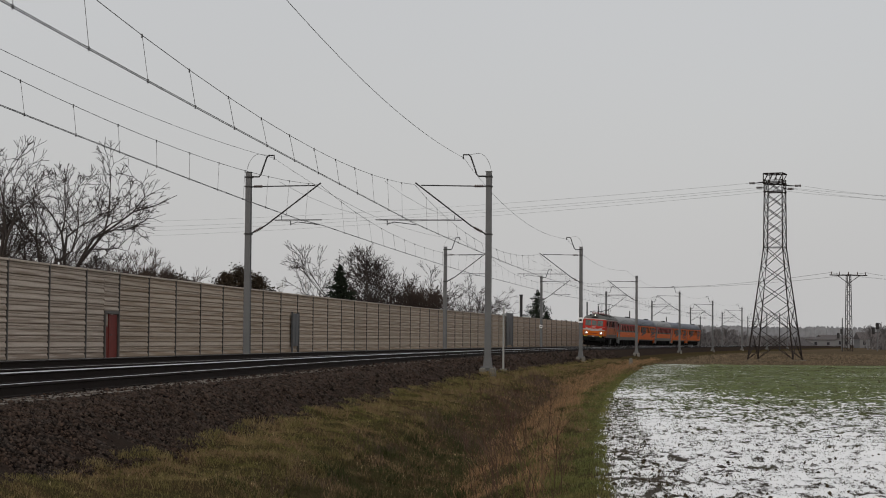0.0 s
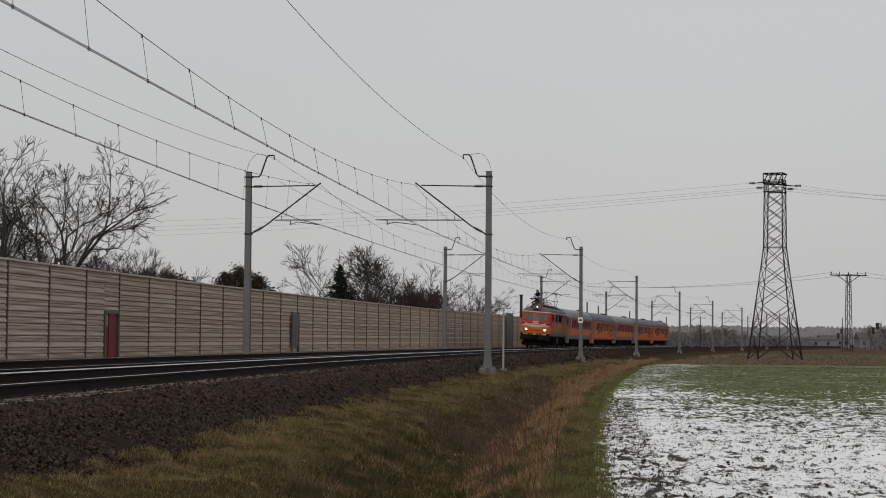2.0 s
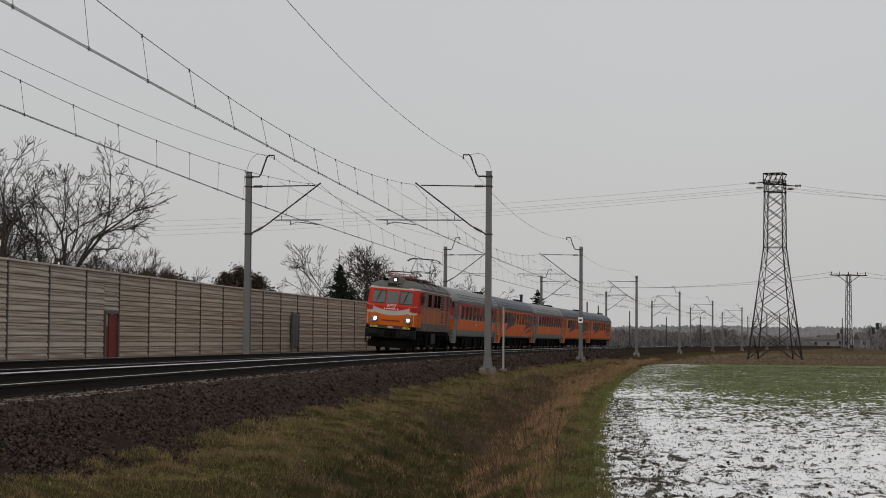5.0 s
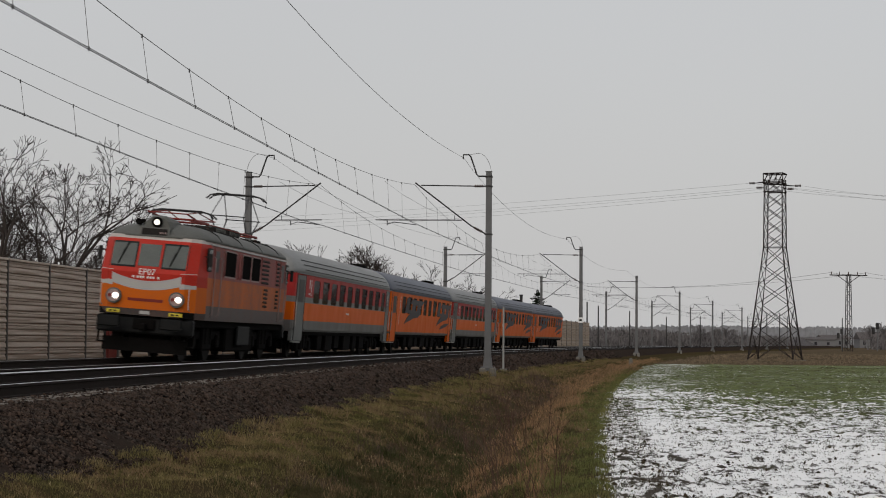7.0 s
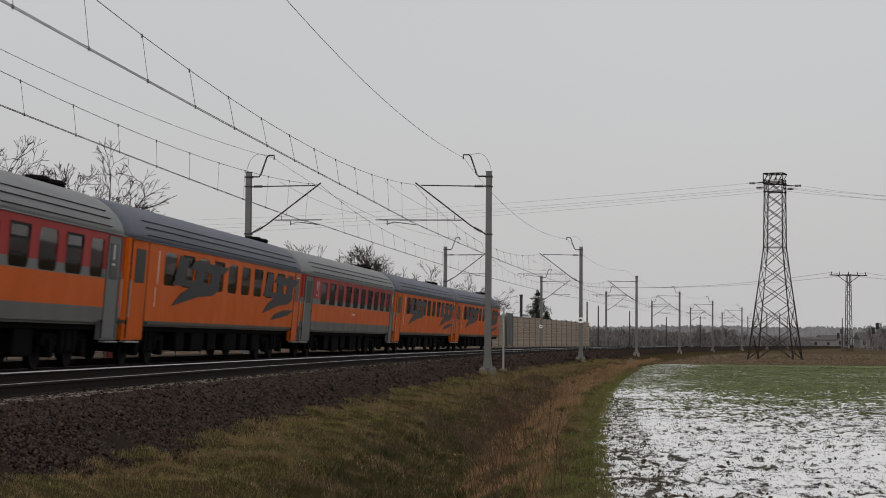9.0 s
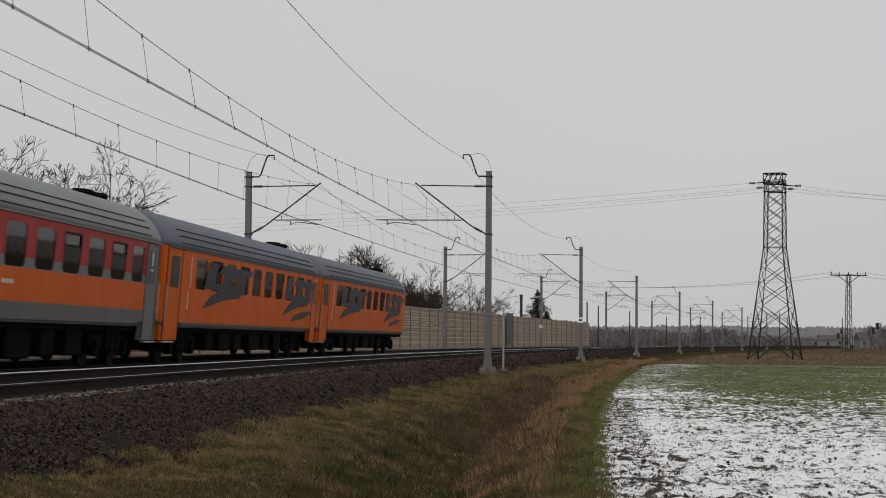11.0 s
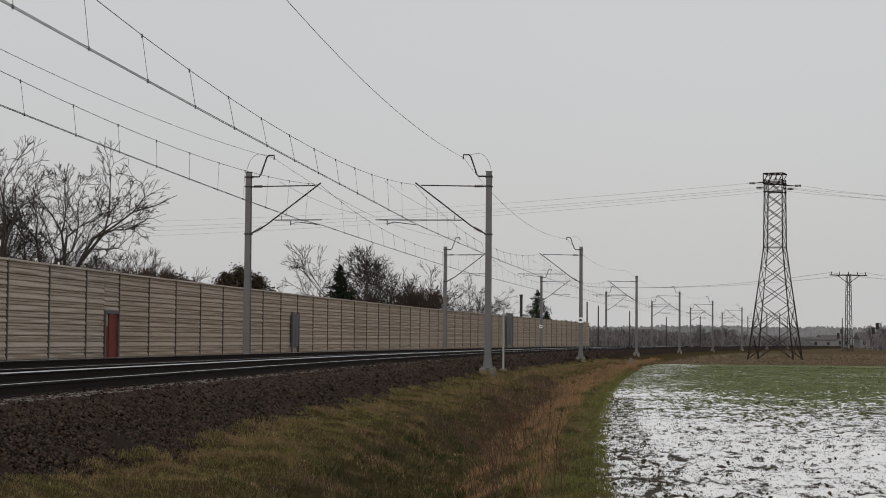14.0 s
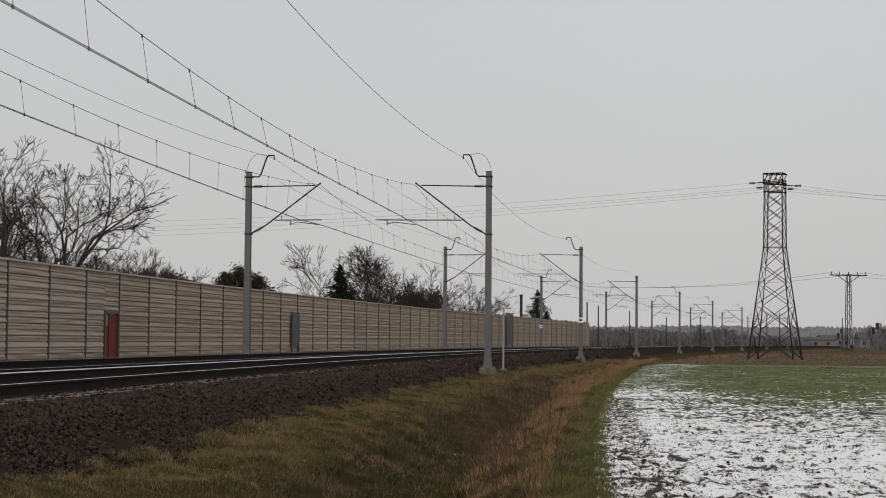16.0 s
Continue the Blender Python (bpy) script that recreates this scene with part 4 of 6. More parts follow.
def build_poles():
    m = thing("line_pole", "plain dark pole beside the far tracks", "pole", along(330, -16.0, 0), group="plain poles by the far tracks")
    bm = bmesh.new()
    tube(bm, [(0, 0, -1), (0, 0, 6.8)], 0.14, 8, r2=0.10)
    part("pole", bm, M_DARKSTEEL, m)
    for s, o in ((300, -13.5), (384, -18.0), (420, 9.0), (470, -22.0), (455, -12.0)):
        copy_thing(m, along(s, o, 0))
    copy_thing(m, Matrix.Translation(spot(1491, 430, -0.4)))
    k = thing("chimney_pipe", "slim black flue pipe behind the noise barrier", "chimney", Matrix.Translation(spot(923, 262, 0)))
    bm = bmesh.new()
    tube(bm, [(0, 0, -0.8), (0, 0, 6.8)], 0.2, 10)
    tube(bm, [(0, 0, 6.8), (0, 0, 6.95)], 0.26, 10)
    part("pipe", bm, M_DARKSTEEL, k)


build_poles()

# ---------------------------------------------------------------- ballast, grass, weeds
_CX, _CY = np.array([p[0] for p in _cl]), np.array([p[1] for p in _cl])
_CS = np.arange(261) * STEP


def places(s, o):
    h = TH + K1 * s + K2 * s * s / 2
    return np.interp(s, _CS, _CX) + o * np.cos(h), np.interp(s, _CS, _CY) - o * np.sin(h)


def stuff(name, verts, faces, material, label, category, loose=True):
    me = bpy.data.meshes.new(name)
    me.vertices.add(len(verts))
    me.vertices.foreach_set("co", verts.astype(np.float32).ravel())
    k = faces.shape[1]
    me.loops.add(faces.size)
    me.loops.foreach_set("vertex_index", faces.astype(np.int32).ravel())
    me.polygons.add(len(faces))
    me.polygons.foreach_set("loop_start", np.arange(0, faces.size, k, dtype=np.int32))
    me.update()
    me.validate()
    me.materials.append(material)
    return tagged(new(name, me), label, category, kind="stuff")


def scatter_stones():
    rng = np.random.default_rng(11)
    S, O, R = [], [], []
    for a, b, dens, r in ((15, 30, 1150, 0.021), (30, 50, 760, 0.025), (50, 80, 330, 0.034), (80, 130, 95, 0.05), (130, 190, 30, 0.068)):
        for o0, o1, k in ((1.36, 3.15, 1.0), (-1.2, 1.2, 0.12), (-2.9, -1.35, 0.4)):
            n = int((b - a) * (o1 - o0) * dens * k)
            S.append(rng.uniform(a, b, n))
            O.append(rng.uniform(o0, o1, n) + (rng.normal(0, 0.09, n) if o1 > 2 else 0))
            R.append(r * rng.lognormal(0, 0.28, n))
    S, O, R = np.concatenate(S), np.concatenate(O), np.concatenate(R)
    Z = np.array([land(o) for o in O]) + R * 0.35
    lumps("ballast_stones", S, O, Z, R, rng, M_STONE, "loose dark grey-brown ballast stones", "ballast")


def lumps(name, S, O, Z, R, rng, material, label, category):
    """Uneven eight-sided lumps."""
    X, Y = places(S, O)
    n = len(S)
    unit = np.array([(1, 0, 0), (-1, 0, 0), (0, 1, 0), (0, -1, 0), (0, 0, 1), (0, 0, -1)], float)
    V = np.repeat(unit[None], n, 0) * rng.uniform(0.65, 1.25, (n, 6, 1)) + rng.normal(0, 0.16, (n, 6, 3))
    a = rng.uniform(0, 6.28, n)
    c, s = np.cos(a)[:, None], np.sin(a)[:, None]
    V = np.stack([V[..., 0] * c - V[..., 1] * s, V[..., 0] * s + V[..., 1] * c, V[..., 2] * 0.8 + V[..., 0] * rng.uniform(-0.4, 0.4, (n, 1))], -1)
    V = V * R[:, None, None] + np.stack([X, Y, Z], -1)[:, None]
    F = np.array([(0, 2, 4), (2, 1, 4), (1, 3, 4), (3, 0, 4), (2, 0, 5), (1, 2, 5), (3, 1, 5), (0, 3, 5)])
    F = (F[None] + 6 * np.arange(n)[:, None, None]).reshape(-1, 3)
    stuff(name, V.reshape(-1, 3), F, material, label, category)


scatter_stones()


def scatter_clods():
    rng = np.random.default_rng(21)
    S = np.concatenate([rng.uniform(17, 32, 900), rng.uniform(32, 60, 1500), rng.uniform(17, 60, 1400), rng.uniform(60, 140, 900)])
    O = np.concatenate([rng.uniform(8.6, 13, 900), rng.uniform(8.6, 19, 1500), rng.uniform(8.4, 9.5, 1400), rng.uniform(8.7, 26, 900)])
    R = 0.012 * rng.lognormal(0, 0.5, len(S)) * np.where(S > 60, 1.1, 1.0)
    Z = np.array([land_at(a, b) for a, b in zip(S, O)]) + R * 0.4
    lumps("soil_clods", S, O, Z, R, rng, mat("soil_clod", (0.045, 0.034, 0.022), 0.95, scale=5, vary=0.4, fine=30, bump=0.3, island=0.5), "small dark soil clods lying in the snow", "soil")


scatter_clods()


def blades(name, bands, hgt, wid, lean, material, label, category, seed, clump=6, patch=None, zlift=0.0, spread=0.05):
    """Tufts of narrow blades: bands are (s0, s1, off0, off1, tufts per square metre, size)."""
    rng = np.random.default_rng(seed)
    S, O, K = [], [], []
    for s0, s1, o0, o1, dens, size in bands:
        n = int((s1 - s0) * (o1 - o0) * dens)
        s, o = rng.uniform(s0, s1, n), rng.uniform(o0, o1, n)
        if patch is not None:
            keep = np.array([noise.noise((a * patch[0], b * patch[0] * 1.6, seed)) > patch[1] + rng.normal(0, 0.08) for a, b in zip(s, o)], bool)
            s, o = s[keep], o[keep]
        S.append(s), O.append(o), K.append(np.full(len(s), size))
    S, O, K = np.concatenate(S), np.concatenate(O), np.concatenate(K)
    Z = np.array([land_at(a, b) for a, b in zip(S, O)])
    S, O, Z, K = (np.repeat(q, clump) for q in (S, O, Z, K))
    n = len(S)
    X, Y = places(S, O)
    X, Y = X + rng.normal(0, spread, n) * K, Y + rng.normal(0, spread, n) * K
    a = rng.uniform(0, 6.28, n)
    H = hgt * rng.uniform(0.35, 1.25, n) * K
    W = wid * rng.uniform(0.6, 1.4, n) * K
    L = H * lean * rng.uniform(0.2, 1.3, n)
    b = rng.uniform(0, 6.28, n)
    B = np.stack([X, Y, Z - 0.02 + zlift], -1)
    side = np.stack([np.cos(a) * W, np.sin(a) * W, np.zeros(n)], -1)
    mid = B + np.stack([np.cos(b) * L * 0.35, np.sin(b) * L * 0.35, H * 0.6], -1)
    tip = B + np.stack([np.cos(b) * L, np.sin(b) * L, H * (1 - 0.3 * lean)], -1)
    V = np.stack([B - side, B + side, mid + side * 0.7, tip, mid - side * 0.7], 1)
    F = (np.array([(0, 1, 2), (0, 2, 4), (4, 2, 3)])[None] + 5 * np.arange(n)[:, None, None]).reshape(-1, 3)
    stuff(name, V.reshape(-1, 3), F, material, label, category)


M_GRASS = mat("green_grass", (0.15, 0.142, 0.047), 0.9, thin=0.4, scale=0.9, vary=0.45, fine=3, bump=0.0, island=0.5, second=(0.22, 0.165, 0.08), mix=0.5)
M_DRYGRASS = mat("dry_grass", (0.27, 0.18, 0.10), 0.9, thin=0.4, scale=0.6, vary=0.3, fine=3, bump=0.0, island=0.45, second=(0.16, 0.112, 0.064), mix=0.55)
M_RUSTGRASS = mat("rust_brown_grass", (0.40, 0.24, 0.13), 0.9, thin=0.4, scale=1.1, vary=0.45, fine=3, bump=0.0, island=0.5, second=(0.26, 0.165, 0.09), mix=0.5)
M_STEM = mat("weed_stems", (0.085, 0.05, 0.036), 0.9, scale=2, vary=0.3, bump=0.0, island=0.4)
M_CROP = mat("crop_tufts", (0.05, 0.058, 0.017), 0.9, thin=0.3, scale=1, vary=0.3, bump=0.0, island=0.6, second=(0.05, 0.036, 0.022), mix=0.5)

M_EDGEGRASS = mat("fresh_edge_grass", (0.145, 0.155, 0.055), 0.9, thin=0.4, scale=0.9, vary=0.45, fine=3, bump=0.0, island=0.5, second=(0.15, 0.13, 0.05), mix=0.55)
M_DEEPGRASS = mat("deep_green_grass", (0.052, 0.06, 0.022), 0.9, thin=0.4, scale=0.8, vary=0.45, fine=3, bump=0.0, island=0.4, second=(0.085, 0.066, 0.032), mix=0.56)
M_BRAMBLE = mat("bramble_twigs", (0.11, 0.075, 0.058), 0.9, scale=2, vary=0.3, bump=0.0, island=0.5)
blades("bank_grass", [(14, 30, 2.95, 4.9, 360, 0.8), (30, 55, 2.9, 4.8, 190, 0.95), (55, 95, 2.95, 4.8, 85, 1.2), (95, 170, 3.1, 5.5, 26, 1.7)], 0.085, 0.0032, 0.8, M_GRASS,
       "short yellow-green winter grass on the railway bank", "grass", 1, patch=(0.5, -0.4))
blades("ditch_grass", [(14, 30, 4.4, 7.8, 330, 0.85), (30, 55, 4.3, 8.2, 160, 1.0), (55, 95, 4.4, 8.3, 70, 1.2), (95, 170, 5.0, 8.6, 20, 1.7)], 0.10, 0.0034, 0.9, M_DEEPGRASS,
       "darker green grass in the ditch", "grass", 6, patch=(0.45, -0.3))
blades("dry_grass", [(14, 30, 3.2, 8.3, 230, 0.8), (30, 55, 3.1, 8.5, 130, 1.0), (55, 95, 3.4, 8.5, 60, 1.3), (95, 170, 4.0, 8.7, 22, 1.8)], 0.12, 0.0032, 0.9, M_DRYGRASS,
       "matted straw-brown dead grass on the bank", "grass", 2, patch=(0.7, 0.08))
blades("bank_tussocks", [(14, 32, 2.95, 4.9, 5.0, 0.9), (32, 60, 2.95, 4.9, 3.0, 1.1), (60, 110, 3.0, 5.0, 1.2, 1.5)], 0.17, 0.0036, 1.2, M_GRASS,
       "rounded olive grass tussocks on the bank", "grass", 14, clump=60, patch=(0.6, -0.2), spread=0.10)
blades("straw_tussocks", [(14, 32, 3.2, 8.2, 2.6, 0.9), (32, 60, 3.2, 8.3, 1.7, 1.1), (60, 120, 3.4, 8.4, 0.8, 1.5)], 0.20, 0.0036, 1.3, M_DRYGRASS,
       "collapsed straw-coloured grass tussocks", "grass", 15, clump=50, patch=(0.5, 0.05), spread=0.12)
blades("ditch_tussocks", [(16, 34, 4.7, 6.9, 4.5, 1.0), (34, 60, 4.6, 7.0, 2.6, 1.2)], 0.19, 0.004, 1.2, M_DEEPGRASS,
       "dark green grass tussocks in the ditch", "grass", 16, clump=55, patch=(0.5, -0.25), spread=0.12)
blades("bramble", [(38, 95, 4.4, 6.6, 26, 1.0), (24, 38, 4.4, 5.2, 20, 0.8)], 0.34, 0.0035, 0.9, M_BRAMBLE, "low tangle of dark brown bramble stems", "bramble", 7, clump=6, patch=(0.22, 0.02))
M_STUBBLE = mat("stubble_straw", (0.20, 0.155, 0.105), 0.9, thin=0.3, scale=0.2, vary=0.4, bump=0.0, island=0.5)
M_STRAW = mat("bright_straw", (0.42, 0.33, 0.18), 0.9, thin=0.4, scale=1, vary=0.3, bump=0.0, island=0.6)
blades("straw", [(14, 30, 3.2, 8.2, 26, 0.9), (30, 60, 3.1, 8.4, 14, 1.1), (60, 120, 3.4, 8.5, 6, 1.4)], 0.09, 0.0036, 1.2, M_STRAW, "scattered bright straw stalks", "grass", 9, clump=4, patch=(0.9, 0.08))
blades("stubble", [(150, 200, 9.0, 44.0, 3.0, 1.6), (200, 300, 9.0, 70.0, 0.8, 2.4)], 0.12, 0.012, 0.7, M_STUBBLE, "pale brown stubble beyond the green crop", "stubble", 12, clump=4, patch=(0.12, -0.2))
blades("rust_grass", [(16, 40, 6.6, 8.0, 130, 0.85), (40, 75, 6.3, 8.1, 42, 1.1), (75, 170, 5.6, 8.4, 13, 1.4)], 0.26, 0.0034, 0.8, M_RUSTGRASS,
       "tall rust-brown dead grass along the ditch", "grass", 3, clump=6, patch=(0.55, -0.02))
blades("edge_grass", [(15, 40, 7.5, 8.75, 260, 0.9), (40, 110, 7.8, 8.8, 110, 1.1)], 0.12, 0.0045, 0.8, M_EDGEGRASS, "green grass strip at the field's edge", "grass", 4, patch=(0.8, -0.3))
blades("crop_tufts", [(17, 30, 8.5, 12.5, 190, 0.6), (30, 50, 8.5, 18.0, 120, 0.75), (17, 60, 8.45, 9.5, 150, 0.9), (50, 140, 8.7, 26.0, 12, 1.1)], 0.055, 0.006, 0.9, M_CROP, "small crop tufts poking through the snow", "crop", 5, clump=3)


def build_weeds():
    """Thin leaning stems with side shoots, in two clumps by the ditch."""
    rng = random.Random(8)
    for s0, o0, n, hh in ((24, 7.55, 26, 1.45), (33, 7.2, 26, 1.5), (46, 6.9, 20, 1.6), (21, 7.9, 14, 1.0)):
        bm = bmesh.new()
        for k in range(n):
            s, o = s0 + rng.uniform(-2.5, 2.5), o0 + rng.gauss(0, 0.28)
            p = tk(s, o, land_at(s, o) - 0.03)
            h = hh * rng.uniform(0.5, 1.1)
            d = Vector((rng.gauss(-0.12, 0.2), rng.gauss(0, 0.2), 1)).normalized()
            q, e = p + d * h * 0.55, p + (d + Vector((rng.gauss(0, 0.12), rng.gauss(0, 0.12), 0))).normalized() * h
            tube(bm, [p, q, e], 0.0048, 3, r2=0.0025, cap=False)
            for j in range(4):
                u = rng.uniform(0.45, 0.95)
                b = p.lerp(e, u)
                tube(bm, [b, b + Vector((rng.gauss(0, 0.1), rng.gauss(0, 0.1), rng.uniform(0.05, 0.25)))], 0.0035, 3, r2=0.002, cap=False)
        ob = part("weed_clump", bm, M_STEM)
        tagged(ob, "clump of thin dry reddish weed stems in the ditch", "weeds", group="weed clumps", kind="stuff")


build_weeds()

# ---------------------------------------------------------------- train: materials
def livery(name, bands, rough=0.42, dirt=(0.16, 0.13, 0.12), amount=0.35):
    """Painted bands by height, with grime that streaks down the sides."""
    m = bpy.data.materials.new(name)
    m.use_nodes = True
    nt = m.node_tree
    N, Lk = nt.nodes.new, nt.links.new
    b = nt.nodes["Principled BSDF"]
    tc = N("ShaderNodeTexCoord")
    sp = N("ShaderNodeSeparateXYZ")
    Lk(tc.outputs["Object"], sp.inputs[0])
    dv = N("ShaderNodeMath")
    dv.operation = "DIVIDE"
    Lk(sp.outputs["Z"], dv.inputs[0])
    dv.inputs[1].default_value = 4.5
    rp = N("ShaderNodeValToRGB")
    rp.color_ramp.interpolation = "CONSTANT"
    el = rp.color_ramp.elements
    el[0].position, el[0].color = 0.0, (*bands[0][1], 1)
    el[1].position, el[1].color = bands[1][0] / 4.5, (*bands[1][1], 1)
    for z, c in bands[2:]:
        e = el.new(z / 4.5)
        e.color = (*c, 1)
    Lk(dv.outputs[0], rp.inputs["Fac"])
    mp = N("ShaderNodeMapping")
    mp.inputs["Scale"].default_value = (0.9, 0.9, 0.5)
    Lk(tc.outputs["Object"], mp.inputs["Vector"])
    n1, n2 = N("ShaderNodeTexNoise"), N("ShaderNodeTexNoise")
    n1.inputs["Scale"].default_value, n1.inputs["Detail"].default_value = 1.4, 6
    n2.inputs["Scale"].default_value, n2.inputs["Detail"].default_value = 14, 4
    Lk(mp.outputs[0], n1.inputs["Vector"])
    Lk(tc.outputs["Object"], n2.inputs["Vector"])
    ml = N("ShaderNodeMath")
    ml.operation = "MULTIPLY"
    Lk(n1.outputs["Fac"], ml.inputs[0])
    Lk(n2.outputs["Fac"], ml.inputs[1])
    mr = N("ShaderNodeMapRange")
    Lk(ml.outputs[0], mr.inputs["Value"])
    mr.inputs["From Min"].default_value, mr.inputs["From Max"].default_value = 0.12, 0.42
    mr.inputs["To Min"].default_value, mr.inputs["To Max"].default_value = 0.0, amount * 2
    mx = N("ShaderNodeMix")
    mx.data_type = "RGBA"
    Lk(mr.outputs[0], mx.inputs["Factor"])
    Lk(rp.outputs["Color"], mx.inputs[6])
    mx.inputs[7].default_value = (*dirt, 1)
    Lk(mx.outputs[2], b.inputs["Base Color"])
    ro = N("ShaderNodeMapRange")
    Lk(n1.outputs["Fac"], ro.inputs["Value"])
    ro.inputs["To Min"].default_value, ro.inputs["To Max"].default_value = rough - 0.1, rough + 0.25
    Lk(ro.outputs[0], b.inputs["Roughness"])
    b.inputs["Specular IOR Level"].default_value = 0.07
    bp = N("ShaderNodeBump")
    bp.inputs["Strength"].default_value, bp.inputs["Distance"].default_value = 0.08, 0.01
    Lk(n1.outputs["Fac"], bp.inputs["Height"])
    Lk(bp.outputs[0], b.inputs["Normal"])
    return m


ORANGE = (0.68, 0.118, 0.002)
M_LOCO_SIDE = livery("engine_side_paint", [(0, (0.10, 0.095, 0.092)), (1.62, (0.50, 0.12, 0.02)), (2.42, (0.29, 0.075, 0.07)), (3.36, (0.36, 0.30, 0.28))], 0.5, (0.17, 0.12, 0.11), 0.42)
M_LOCO_FRONT = livery("engine_front_paint", [(0, (0.05, 0.05, 0.05)), (1.40, (0.56, 0.12, 0.009)), (2.12, (0.42, 0.026, 0.017)), (3.34, (0.45, 0.42, 0.40))], 0.38, (0.25, 0.1, 0.07), 0.12)
M_COACH_RED = livery("red_coach_paint", [(0, (0.14, 0.145, 0.14)), (1.40, ORANGE), (2.04, (0.19, 0.195, 0.19)), (2.26, (0.40, 0.03, 0.03))], 0.4, (0.2, 0.1, 0.07), 0.10)
M_COACH_ORANGE = livery("orange_coach_paint", [(0, (0.085, 0.09, 0.08)), (1.14, ORANGE), (3.6, ORANGE)], 0.4, (0.28, 0.09, 0.03), 0.09)
M_ROOF_LIGHT = mat("roof_light_grey", (0.24, 0.245, 0.245), 0.55, 0.1, scale=0.8, vary=0.22, fine=15, bump=0.1, stretch=(0.4, 3, 3))
M_ROOF_BLUE = mat("roof_blue_grey", (0.125, 0.135, 0.165), 0.55, 0.1, scale=0.8, vary=0.25, fine=15, bump=0.1, stretch=(0.4, 3, 3))
M_ROOF_LOCO = mat("engine_roof_grey", (0.11, 0.112, 0.105), 0.6, 0.1, scale=1.2, vary=0.3, fine=18, bump=0.1)
M_PANE = mat("dark_glass", (0.012, 0.013, 0.013), 0.3, 0.0, scale=1.5, vary=0.2, bump=0.0)
M_DARKPANE = mat("unlit_window", (0.012, 0.011, 0.011), 0.9, 0.0, scale=1.5, vary=0.2, bump=0.0, spec=0.0)
M_CABGLASS = mat("cab_glass", (0.055, 0.065, 0.06), 0.15, 0.0, scale=2, vary=0.3, bump=0.0, spec=0.12)
for _m in (M_PANE,):
    _m.node_tree.nodes["Principled BSDF"].inputs["Specular IOR Level"].default_value = 0.10
M_TINT = mat("tinted_glass", (0.33, 0.28, 0.25), 0.03, 0.0, scale=1.5, vary=0.1, bump=0.0, trans=1.0, spec=0.22)
M_TINT.node_tree.nodes["Principled BSDF"].inputs["IOR"].default_value = 1.15
M_SEAT = mat("dark_upholstery", (0.03, 0.022, 0.02), 0.95, scale=6, vary=0.3, fine=60, bump=0.2, spec=0.05)
M_RUBBER = mat("black_rubber", (0.02, 0.02, 0.02), 0.7, scale=4, vary=0.2)
# Grimy, and taken near black so the colour holds the underbody's deep shade.
M_UNDER = mat("underframe_grime_and_shade", (0.0055, 0.005, 0.0048), 0.9, 0.0, scale=3, vary=0.4, fine=20, bump=0.3)
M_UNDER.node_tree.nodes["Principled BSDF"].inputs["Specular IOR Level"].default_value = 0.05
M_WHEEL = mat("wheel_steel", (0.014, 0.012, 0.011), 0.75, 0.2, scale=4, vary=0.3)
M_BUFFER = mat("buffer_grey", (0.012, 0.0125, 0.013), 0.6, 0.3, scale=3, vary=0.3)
M_BAND = mat("pale_band", (0.42, 0.41, 0.40), 0.45, scale=3, vary=0.1, bump=0.03)
M_GRAPHIC = mat("dark_graphic", (0.028, 0.025, 0.032), 0.45, scale=2, vary=0.15, bump=0.02)
M_LENS = mat("lit_headlamp", (1, 0.95, 0.85), 0.2, emit=6.0, bump=0.0)
M_LENS_DIM = mat("lit_top_lamp", (1, 0.95, 0.9), 0.2, emit=1.1, bump=0.0)
M_YELLOW = mat("yellow_plate", (0.55, 0.45, 0.05), 0.5, scale=6, vary=0.15)
M_PANTO = mat("pantograph_red", (0.19, 0.035, 0.03), 0.6, 0.2, scale=4, vary=0.25)
M_LETTER = mat("white_lettering", (0.72, 0.70, 0.68), 0.5, scale=5, vary=0.08, bump=0.0)
M_FRAME = mat("dull_frame", (0.30, 0.22, 0.21), 0.6, scale=3, vary=0.2)
M_GRILLE = mat("grille_black", (0.02, 0.018, 0.017), 0.8, scale=5, vary=0.3)


def rounded(x0, x1, z0, z1, r, n=4):
    """Outline of a rectangle with round corners."""
    out = []
    for cx, cz, a in ((x1 - r, z1 - r, 0), (x0 + r, z1 - r, 90), (x0 + r, z0 + r, 180), (x1 - r, z0 + r, 270)):
        for k in range(n + 1):
            q = radians(a + 90 * k / n)
            out.append((cx + r * math.cos(q), cz + r * math.sin(q)))
    return out


def slab(bm, outline, y0, y1, mi=0):
    """A flat plate with that outline in x and z, from y0 to y1."""
    loft(bm, [[(x, y0, z) for x, z in outline], [(x, y1, z) for x, z in outline]], mi)
    return fix(bm)


